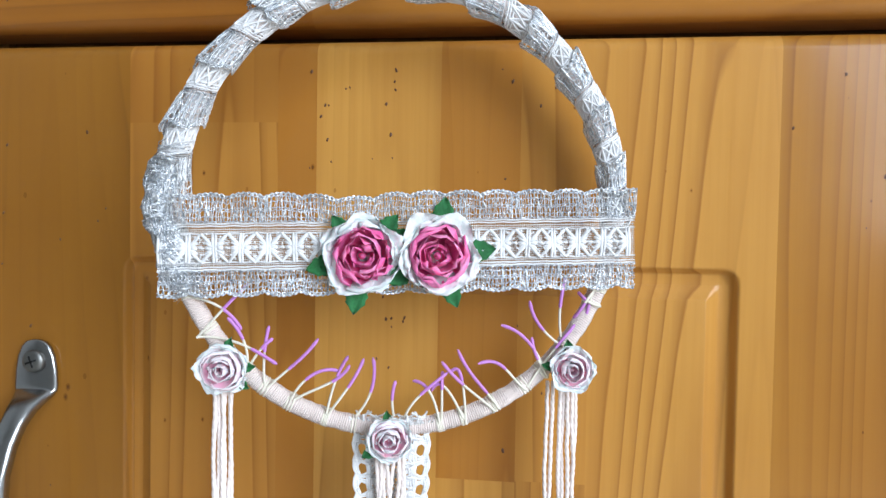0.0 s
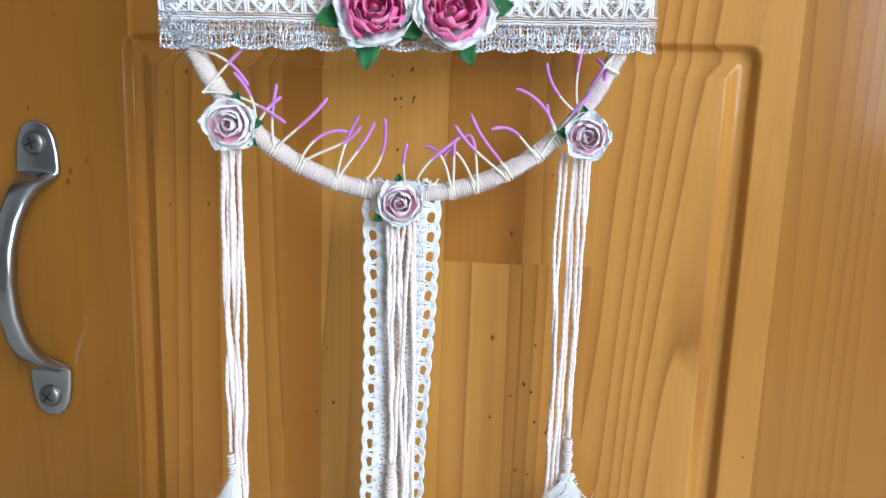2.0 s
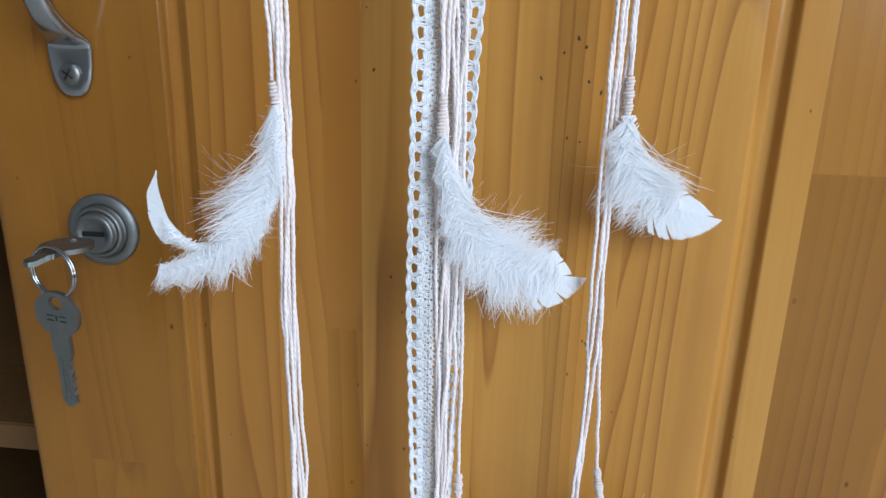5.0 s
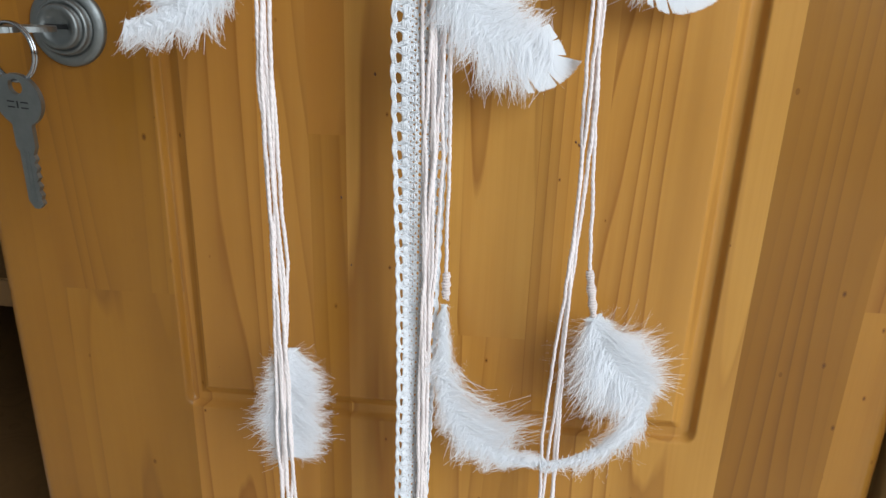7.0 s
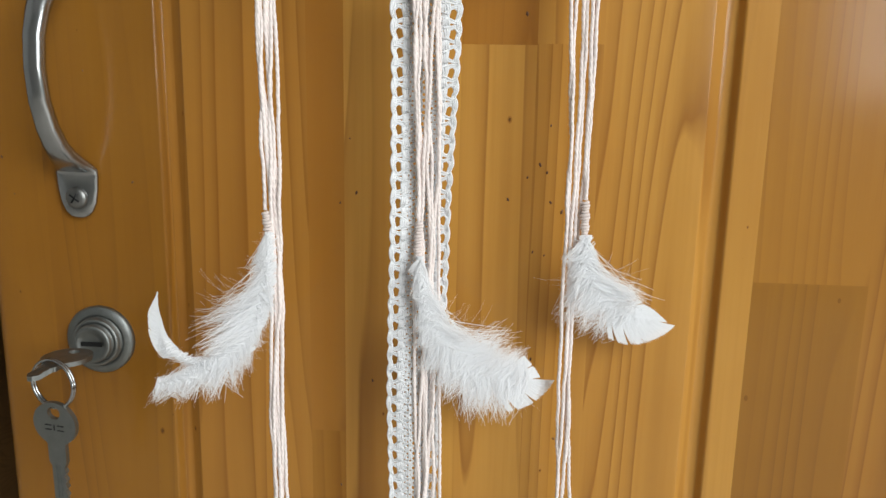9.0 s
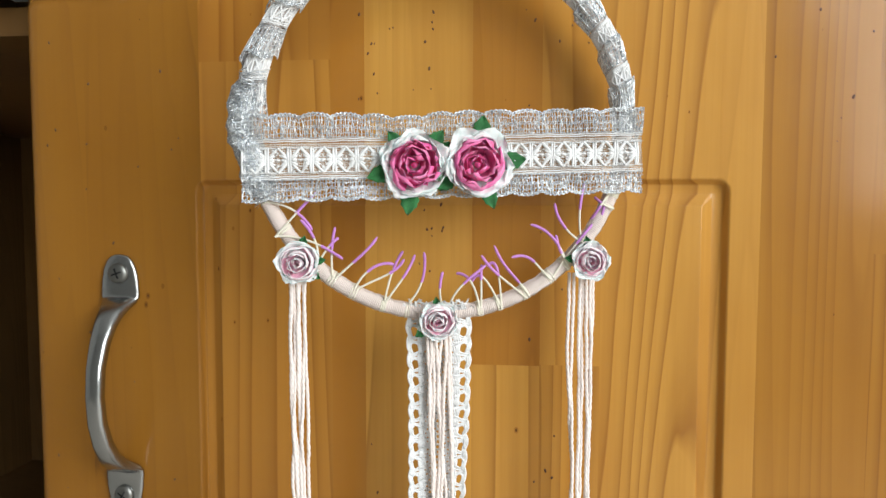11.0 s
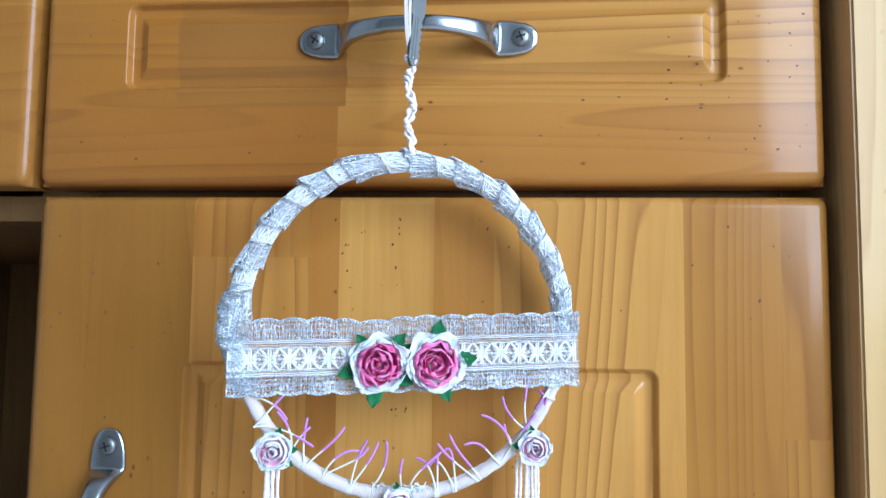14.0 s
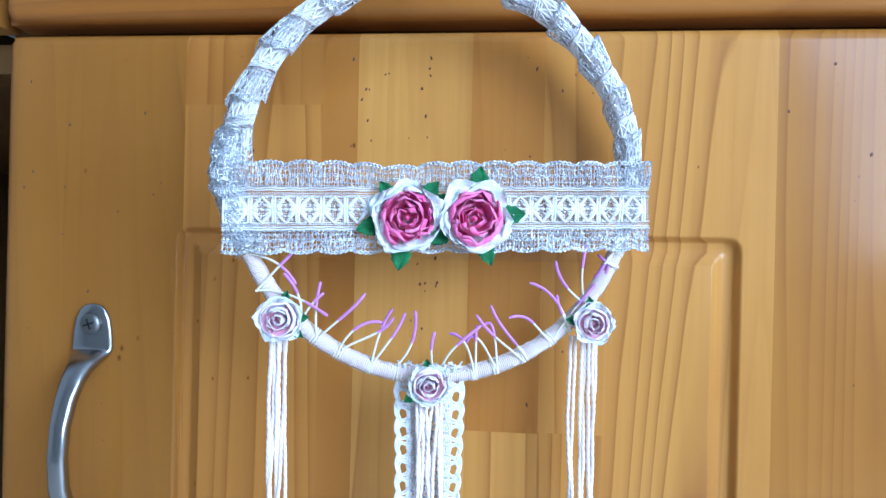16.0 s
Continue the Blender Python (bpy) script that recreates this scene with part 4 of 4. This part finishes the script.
# ---- strings ----
def string(pts, mat=None, r=0.00060, wob=0.0006, name="string"):
    """A two-ply string through a few points, gently kinked."""
    sd = rng.uniform(0, 100)
    ps = [Vector(p) for p in pts]
    seg = [0.0]
    for a, b in zip(ps, ps[1:]):
        seg.append(seg[-1] + (b - a).length)
    total = seg[-1]
    n = max(8, int(total / 0.00065))
    arr = np.array([tuple(p) for p in ps])
    s = np.linspace(0, total, n)
    cl = np.stack([np.interp(s, seg, arr[:, i]) for i in range(3)], 1)
    ker = np.ones(15) / 15
    pad = np.pad(cl, ((7, 7), (0, 0)), mode="edge")
    cl = np.stack([np.convolve(pad[:, i], ker, "valid") for i in range(3)], 1)
    wx = np.array([noise.noise((v * 55, sd, 0)) + 0.5 * noise.noise((v * 150, sd, 3)) for v in s]) * wob
    wy = np.array([noise.noise((v * 55, sd, 9)) for v in s]) * wob
    cl[:, 0] += wx
    cl[:, 1] += wy
    ph = s / 0.0058 * 2 * math.pi + sd
    th = Threads()
    for k in (0, math.pi):
        ply = cl.copy()
        ply[:, 0] += np.cos(ph + k) * r * 0.28
        ply[:, 1] += np.sin(ph + k) * r * 0.28
        th.add(ply, r, 5)
    return th.done(name, mat or BLUSH_PALE, catcher)


def knot(x, z, off, length, lean=0.0, r=0.00105):
    """The bound thread that holds a feather."""
    th = Threads()
    rows = []
    n = 170
    for i in range(n):
        s = i / (n - 1)
        f = s * 2 * math.pi * length / 0.00115
        rr = r * (1.0 + 0.22 * math.sin(s * 19)) * (0.75 + 0.25 * math.sin(math.pi * s))
        rows.append(P(x + lean * s + rr * math.cos(f), z - length * s, off) + NRM * (rr * math.sin(f)))
    th.add(rows, 0.00058, 6)
    return th.done("binding_knot", BLUSH, catcher, "blush thread binding above a feather")


# outer tassel beside the handle: x, bundle narrows and twists as it falls
def bundle(tops, lanes, off):
    for i, x0 in enumerate(tops):
        pts = [P(x0, lanes[0][0], off + 0.0006 * (i % 3))]
        for z, a, b in lanes[1:]:
            f = (i + 0.5) / len(tops) + 0.20 * math.sin(i * 2.4 + z * 41.0)
            pts.append(P(a + (b - a) * f, z, off + 0.0008 * math.sin(i * 2.1 + z * 60)))
        string(pts)


bundle([-0.0716, -0.0706, -0.0696, -0.0686, -0.0676, -0.0667], [(0.580, 0, 0), (0.555, -0.0720, -0.0664), (0.52, -0.0718, -0.0664), (0.48, -0.0705, -0.0660), (0.44, -0.0695, -0.0655),
        (0.40, -0.0712, -0.0668), (0.36, -0.0706, -0.0664), (0.325, -0.0712, -0.0650), (0.29, -0.0708, -0.0660), (0.25, -0.0716, -0.0662), (0.21, -0.0722, -0.0662), (0.150, -0.0725, -0.0660)], 0.002)
string([P(-0.0722, 0.580, 0.002), P(-0.0722, 0.54, 0.002), P(-0.0716, 0.50, 0.002), P(-0.0713, 0.473, 0.002)])
bundle([0.0352, 0.0372, 0.0395], [(0.580, 0, 0), (0.55, 0.0342, 0.0398), (0.50, 0.0356, 0.0405), (0.465, 0.0368, 0.0402), (0.43, 0.0372, 0.0412), (0.39, 0.0378, 0.0420), (0.345, 0.0380, 0.0412),
        (0.30, 0.0358, 0.0408), (0.255, 0.0336, 0.0410), (0.21, 0.0332, 0.0415), (0.150, 0.0330, 0.0405)], 0.000)
string([P(0.0420, 0.580, 0.001), P(0.0428, 0.53, 0.001), P(0.0436, 0.477, 0.001)])
string([P(0.0436, 0.580, 0.001), P(0.0442, 0.53, 0.001), P(0.0438, 0.477, 0.001)])
string([P(0.0405, 0.580, 0.0), P(0.0410, 0.53, 0.0), P(0.0408, 0.46, 0.0), P(0.0418, 0.40, 0.0), P(0.0438, 0.36, 0.001), P(0.0455, 0.332, 0.002), P(0.0462, 0.322, 0.0025)])
string([P(0.0446, 0.580, 0.0), P(0.0446, 0.545, 0.0), P(0.0425, 0.47, -0.001), P(0.0412, 0.42, -0.001), P(0.0420, 0.36, -0.001), P(0.0385, 0.30, 0.0), P(0.0400, 0.24, 0.0), P(0.0410, 0.150, 0.0)])
bundle([-0.0205, -0.0190, -0.0176, -0.0150, -0.0136, -0.0122], [(0.556, 0, 0), (0.53, -0.0206, -0.0118), (0.49, -0.0196, -0.0112), (0.45, -0.0188, -0.0112), (0.41, -0.0182, -0.0108), (0.37, -0.0180, -0.0114),
        (0.33, -0.0176, -0.0124), (0.29, -0.0172, -0.0134), (0.25, -0.0170, -0.0138), (0.21, -0.0172, -0.0138), (0.150, -0.0172, -0.0140)], 0.0030)
string([P(-0.0178, 0.556, 0.0034), P(-0.0186, 0.52, 0.0036), P(-0.0178, 0.470, 0.0036)])
string([P(-0.0130, 0.556, 0.0030), P(-0.0110, 0.50, 0.0030), P(-0.0102, 0.44, 0.0030), P(-0.0088, 0.38, 0.0030), P(-0.0083, 0.329, 0.0030), P(-0.0083, 0.322, 0.0032)])
knot(-0.0711, 0.4735, 0.0025, 0.0085, 0.0008)
knot(0.0437, 0.4775, 0.0015, 0.0130, 0.0002, 0.0012)
knot(-0.0176, 0.4700, 0.0040, 0.0135, -0.0008, 0.0011)
knot(-0.0083, 0.3275, 0.0032, 0.0105, 0.0, 0.0011)
knot(0.0455, 0.3275, 0.0025, 0.0190, 0.0034, 0.0012)

# ---- hanging cord ----
cord = Threads()
for k in range(3):
    rows = []
    for i in range(150):
        s = i / 149
        f = s * 2 * math.pi * 2.6 + k * 2.09 + 0.9 * math.sin(s * 23)
        rr = 0.0011 * (1 + 0.55 * math.sin(s * 31 + k) + 0.45 * math.sin(s * 67 + 2 * k))
        rows.append(P(-0.0142 + 0.0009 * math.sin(s * 15) + rr * math.cos(f), 0.7125 + 0.0440 * s, 0.0036) + NRM * (rr * math.sin(f)))
    cord.add(rows, 0.0009, 6, taper=[1 + 0.35 * math.sin(i * 0.35 + 2 * k) for i in range(150)])
rows = []
for i in range(60):
    f = i / 59 * 2 * math.pi * 4
    g = i / 59 * math.pi
    rows.append(P(-0.0150 + 0.0019 * math.sin(g) * math.cos(f), 0.7560 + 0.0030 * (1 - math.cos(g)) / 2 * 1.0, 0.0040) + NRM * (0.0019 * math.sin(g) * math.sin(f)))
cord.add(rows, 0.0008, 6)
cord.done("hanging_cord", BLUSH_PALE, catcher, "knotted blush cotton hanging cord")
for k, dx in enumerate((-0.0013, -0.0003, 0.0009, 0.0016)):
    string([P(-0.0145 + dx * 0.5, 0.7580, 0.0040), Vector((-0.0148 + dx * 0.8, -0.0385, 0.772)), Vector((-0.0142 + dx, -0.0425, 0.795)), Vector((-0.0138 + dx, -0.0410 + 0.002 * (k % 2), 0.8205))], r=0.00036, wob=0.0002, name="loop_strand")

# ---- crocheted strip ----
STRIP_L = [(0.560, -0.0285), (0.53, -0.0275), (0.48, -0.0276), (0.44, -0.0282), (0.40, -0.0286), (0.36, -0.0274), (0.32, -0.0262), (0.28, -0.0257), (0.23, -0.0260), (0.15, -0.0262)]
STRIP_R = [(0.560, -0.0036), (0.53, -0.0042), (0.48, -0.0064), (0.44, -0.0070), (0.40, -0.0088), (0.36, -0.0098), (0.32, -0.0110), (0.28, -0.0116), (0.23, -0.0128), (0.15, -0.0132)]
LZ, LX = [p[0] for p in STRIP_L][::-1], [p[1] for p in STRIP_L][::-1]
RZZ, RXX = [p[0] for p in STRIP_R][::-1], [p[1] for p in STRIP_R][::-1]


def S(u, z, off=0.0):
    a, b = np.interp(z, LZ, LX), np.interp(z, RZZ, RXX)
    return P(a + (b - a) * u, z, 0.0004 + off + 0.0012 * math.sin(u * 5 + z * 30))


strip = Threads()
Z0, Z1, HOLE = 0.150, 0.566, 0.0066
for side in (0, 1):
    def e(u):
        return u if side == 0 else 1 - u
    n = int((Z1 - Z0) / 0.0006)
    for uu, amp, r in ((0.030, 0.034, 0.00048), (0.052, 0.032, 0.00042), (0.074, 0.026, 0.00038)):
        strip.add([S(e(uu - amp * abs(math.sin(math.pi * (Z0 + i * 0.0006) / HOLE)) + 0.006 * noise.noise((i * 0.3, side, uu))), Z0 + i * 0.0006, 0.0004 * math.sin(i * 0.7)) for i in range(n)], r, 5)
    for uu, r in ((0.180, 0.00050), (0.205, 0.0005), (0.235, 0.00045), (0.265, 0.0004)):
        strip.add([S(e(uu + 0.010 * math.sin(i * 0.55 + uu * 40)), Z0 + i * 0.0006, 0.0004 * math.sin(i * 0.9)) for i in range(n)], r, 5)
    z = Z0
    while z < Z1:
        for dz in (-0.0011, -0.0004, 0.0004, 0.0011):
            strip.add([S(e(0.02), z + dz * 0.7), S(e(0.08), z + dz * 0.8), S(e(0.13), z + dz * 1.2 + rng.uniform(-0.0002, 0.0002), 0.0004), S(e(0.24), z + dz * 2.4)], 0.00038, 5)
        for dz in (-1, 1):
            strip.add([S(e(0.035), z + dz * 0.0030), S(e(0.065), z + dz * 0.0017), S(e(0.12), z + dz * 0.0007), S(e(0.165), z + dz * 0.0015), S(e(0.20), z + dz * 0.0030)], 0.00038, 5)
        z += HOLE
    z = Z0
    while z < Z1:
        j = rng.uniform(-0.0002, 0.0002)
        strip.add([S(e(0.20), z + j), S(e(0.31), z + 0.0011, 0.0003), S(e(0.42), z + 0.0020 + j)], 0.00034, 4)
        strip.add([S(e(0.20), z + 0.0020 - j), S(e(0.31), z + 0.0009, 0.0003), S(e(0.42), z - j)], 0.00034, 4)
        z += 0.00165
    for uu in (0.30, 0.35, 0.41, 0.46):
        strip.add([S(e(uu + 0.012 * math.sin(i * 0.8 + uu * 60)), Z0 + i * 0.0006, 0.0003 * math.sin(i * 1.1)) for i in range(n)], 0.00040, 4)
z = Z0
while z < Z1:
    strip.add([S(0.40, z), S(0.5, z + 0.0012 + rng.uniform(-0.0003, 0.0003), 0.0003), S(0.60, z + 0.0024)], 0.00032, 4)
    strip.add([S(0.40, z + 0.0024), S(0.5, z + 0.0012, 0.0003), S(0.60, z)], 0.00032, 4)
    z += 0.0021
# folded over the hoop
for i in range(110):
    u = rng.uniform(0.0, 1.0)
    lean, f0, span = rng.uniform(-0.10, 0.10), rng.uniform(-0.4, 0.6), rng.uniform(0.8, 1.5)
    rows = []
    for j in range(8):
        f = f0 + span * j / 7
        q = S(u + lean * j / 7, 0.5655)
        r = 0.0036 + 0.0005 * math.sin(i * 1.9)
        rows.append(q + NRM * (r * math.sin(f) - 0.001) + Vector((0, 0, -0.001 + (r + 0.0008) * (1 - math.cos(f)) * 0.55)))
    strip.add(rows, rng.uniform(0.0002, 0.00042), 4)
strip.done("crochet_strip", COTTON, catcher, "white crocheted cotton lace strip with eyelet edges")


# ---- feathers ----
def feather(ctrl, right, left, locks, per_lock, tipvane=0.0, seed=1, down=0.5, lean=0.85, label="curled white feather"):
    """A shaft whose barbs gather in pointed locks. ctrl: four (x, z, off) along the shaft; right, left: (place along it, reach) on either side; tipvane: share closed into a blade at the tip."""
    r0 = random.Random(seed)
    c = [P(*q) for q in ctrl]

    def at(s):
        return c[0] * (1 - s) ** 3 + c[1] * 3 * s * (1 - s) ** 2 + c[2] * 3 * s * s * (1 - s) + c[3] * s ** 3

    def tan(s):
        return (at(min(s + 0.01, 1.0)) - at(max(s - 0.01, 0.0))).normalized()
    size = sum((at((i + 1) / 20) - at(i / 20)).length for i in range(20))
    sh = Threads()
    sh.add([at(i / 24) for i in range(25)], 0.00024, 5, taper=[1.1 - 0.95 * i / 24 for i in range(25)])
    quill = sh.done("feather", FEATHER, catcher, label)
    verts, faces = [], []

    def barb(p0, p1, p2, w, wav):
        m = 6
        b = len(verts)
        ph, fr = r0.uniform(0, 6.28), r0.uniform(3, 8)
        side = (p2 - p0).cross(NRM + Vector((r0.uniform(-0.2, 0.2), 0, r0.uniform(-0.2, 0.2)))).normalized()
        for j in range(m + 1):
            v = j / m
            q = p0 * (1 - v) ** 2 + p1 * 2 * v * (1 - v) + p2 * v * v
            o = side * (wav * v * math.sin(ph + v * fr)) + NRM * (wav * 0.8 * v * math.cos(ph * 1.7 + v * fr))
            ww = w * (1 - 0.8 * v)
            verts.append(tuple(q + o + side * ww))
            verts.append(tuple(q + o - side * ww))
        for j in range(m):
            a = b + 2 * j
            faces.append((a, a + 1, a + 3, a + 2))

    for sg, prof in ((-1, right), (1, left)):
        ps, pr = [q[0] for q in prof], [q[1] for q in prof]

        def reach(s):
            return float(np.interp(s, ps, pr))
        for li in range(locks):
            s0 = 0.02 + 0.96 * (li + r0.uniform(0.1, 0.9)) / locks
            if tipvane and s0 > 1 - tipvane:
                continue
            t, n = tan(s0), tan(s0).cross(NRM).normalized() * sg
            R = reach(s0) * r0.uniform(0.72, 1.22)
            fwd = lean + r0.uniform(-0.3, 0.35)
            heave = NRM * r0.uniform(-0.18, 0.28) * R * (0.4 + down)
            tip = at(s0) + (n * 0.72 + t * fwd).normalized() * R + heave + Vector((0, 0, -0.0012 * r0.random()))
            ds = min(0.5, 0.9 / locks + 0.003 / size)
            for k in range(per_lock):
                s = min(0.995, max(0.0, s0 + r0.gauss(0, ds * 0.7)))
                ts, p0 = tan(s), at(s)
                ns = ts.cross(NRM).normalized() * sg
                f = r0.uniform(0.45, 1.0) ** 0.6
                p0 = p0 - ns * min(0.004, R * 0.30) * r0.random() + NRM * r0.uniform(0.0, 0.0016)
                spread = R * (0.07 + 0.13 * down)
                end = p0 + (tip - p0) * f + Vector((r0.gauss(0, 1), r0.gauss(0, 0.7), r0.gauss(0, 1))) * spread * (0.5 + 0.5 * f)
                mid = p0 + (ns * 0.75 + ts * 0.55).normalized() * R * 0.42 * f + NRM * r0.uniform(-0.0004, 0.0026)
                barb(p0, mid, end, 0.00019, 0.0005 * down)
            # loose down between the locks
            for k in range(int(per_lock * 0.45 * down)):
                s = min(0.99, max(0.0, s0 + r0.gauss(0, ds)))
                ts, p0 = tan(s), at(s)
                ns = ts.cross(NRM).normalized() * sg
                d = (ns * r0.uniform(0.4, 1.0) + ts * r0.uniform(-0.2, 1.3) + NRM * r0.uniform(-0.5, 0.6)).normalized()
                L = reach(s) * r0.uniform(0.4, 1.15)
                barb(p0, p0 + (ns + ts * 0.6).normalized() * L * 0.5, p0 + d * L, 0.00007, 0.0016 * down)
        if tipvane:
            # the closed blade, split here and there
            n = 420
            splits = sorted(r0.uniform(1 - tipvane, 1.0) for q in range(3))
            for i in range(n):
                s = 1 - tipvane * 1.08 + tipvane * 1.08 * i / n
                s = min(0.998, max(0.0, s))
                ts, p0 = tan(s), at(s)
                ns = ts.cross(NRM).normalized() * sg
                cell = sum(1 for q in splits if q < s)
                bias = 0.12 * (cell % 2) - 0.06
                L = reach(s) * r0.uniform(0.95, 1.02)
                e = max(0.0, (s - 1 + tipvane) / tipvane) ** 4
                d = (ns * 0.70 * (1 - 0.92 * e) + ts * (0.62 + bias + 0.5 * e)).normalized()
                barb(p0, p0 + (ns * 0.9 * (1 - 0.9 * e) + ts * (0.40 + e)).normalized() * L * 0.5, p0 + d * L, 0.00030, 0.00005)
    mesh_ob("vane", verts, faces, FEATHER, quill)
    return quill


feather([(-0.0705, 0.4665, 0.004), (-0.0700, 0.4400, 0.004), (-0.0765, 0.4165, 0.005), (-0.1090, 0.4115, 0.004)],
        ((0, 0.002), (0.2, 0.004), (0.5, 0.010), (0.75, 0.013), (1, 0.010)), ((0, 0.003), (0.15, 0.011), (0.3, 0.025), (0.42, 0.023), (0.5, 0.012), (0.7, 0.009), (1, 0.004)), 15, 100, 0.0, 3, 0.45, 0.85,
        "downy white feather hooked to one side")
feather([(-0.0760, 0.4240, 0.003), (-0.0980, 0.4130, 0.003), (-0.1125, 0.4220, 0.003), (-0.1080, 0.4450, 0.005)],
        ((0, 0.002), (0.3, 0.006), (0.6, 0.0055), (0.85, 0.004), (1, 0.0008)), ((0, 0.001), (0.5, 0.0025), (0.8, 0.0025), (1, 0.0008)), 14, 46, 0.45, 7, 0.3, 1.9, "slim white feather with an upturned tip")
feather([(-0.0176, 0.4580, 0.0060), (-0.0172, 0.4320, 0.0085), (-0.0050, 0.4090, 0.005), (0.0260, 0.4060, -0.004)],
        ((0, 0.002), (0.2, 0.006), (0.32, 0.016), (0.5, 0.022), (0.62, 0.017), (0.8, 0.016), (0.92, 0.010), (1, 0.006)), ((0, 0.003), (0.2, 0.006), (0.4, 0.013), (0.6, 0.018), (0.85, 0.017), (1, 0.013)),
        13, 150, 0.14, 12, 0.4, 0.55, "full white feather curling outward")
feather([(0.0436, 0.4650, 0.002), (0.0445, 0.4450, 0.002), (0.0530, 0.4340, 0.001), (0.0745, 0.4300, -0.001)],
        ((0, 0.003), (0.15, 0.008), (0.3, 0.022), (0.45, 0.018), (0.65, 0.010), (0.85, 0.008), (1, 0.006)), ((0, 0.003), (0.12, 0.010), (0.25, 0.020), (0.5, 0.014), (0.8, 0.014), (1, 0.010)),
        11, 130, 0.34, 19, 0.35, 0.6, "broad white feather with a split vane")
feather([(-0.0660, 0.2950, -0.003), (-0.0655, 0.2780, -0.004), (-0.0668, 0.2620, -0.004), (-0.0672, 0.2470, -0.004)],
        ((0, 0.009), (0.2, 0.014), (0.5, 0.0160), (0.8, 0.014), (1, 0.008)), ((0, 0.009), (0.2, 0.014), (0.5, 0.0160), (0.8, 0.014), (1, 0.008)), 14, 120, 0.0, 23, 0.9, 0.35, "round fluffy white down feather")
feather([(-0.0088, 0.3150, 0.003), (-0.0110, 0.2800, 0.003), (-0.0050, 0.2440, 0.002), (0.0370, 0.2395, 0.000)],
        ((0, 0.003), (0.2, 0.007), (0.35, 0.013), (0.5, 0.026), (0.62, 0.025), (0.74, 0.011), (0.9, 0.006), (1, 0.002)), ((0, 0.003), (0.15, 0.007), (0.35, 0.011), (0.6, 0.012), (0.8, 0.008), (1, 0.002)),
        14, 95, 0.0, 29, 0.6, 0.45, "wispy white feather curling sideways")
feather([(0.0486, 0.3085, 0.002), (0.0525, 0.2970, 0.002), (0.0590, 0.2870, 0.002), (0.0680, 0.2760, 0.002)],
        ((0, 0.010), (0.3, 0.022), (0.6, 0.022), (1, 0.013)), ((0, 0.013), (0.25, 0.023), (0.6, 0.028), (1, 0.016)), 11, 130, 0.0, 31, 0.75, 0.6, "fanned fluffy white feather")
feather([(0.0560, 0.2990, 0.001), (0.0830, 0.2780, 0.001), (0.0800, 0.2410, 0.001), (0.0330, 0.2395, 0.001)],
        ((0, 0.006), (0.35, 0.010), (0.6, 0.013), (0.8, 0.013), (1, 0.003)), ((0, 0.006), (0.4, 0.016), (0.6, 0.012), (0.8, 0.005), (1, 0.002)), 14, 70, 0.0, 37, 0.45, 1.0, "white feather curling in a hook")
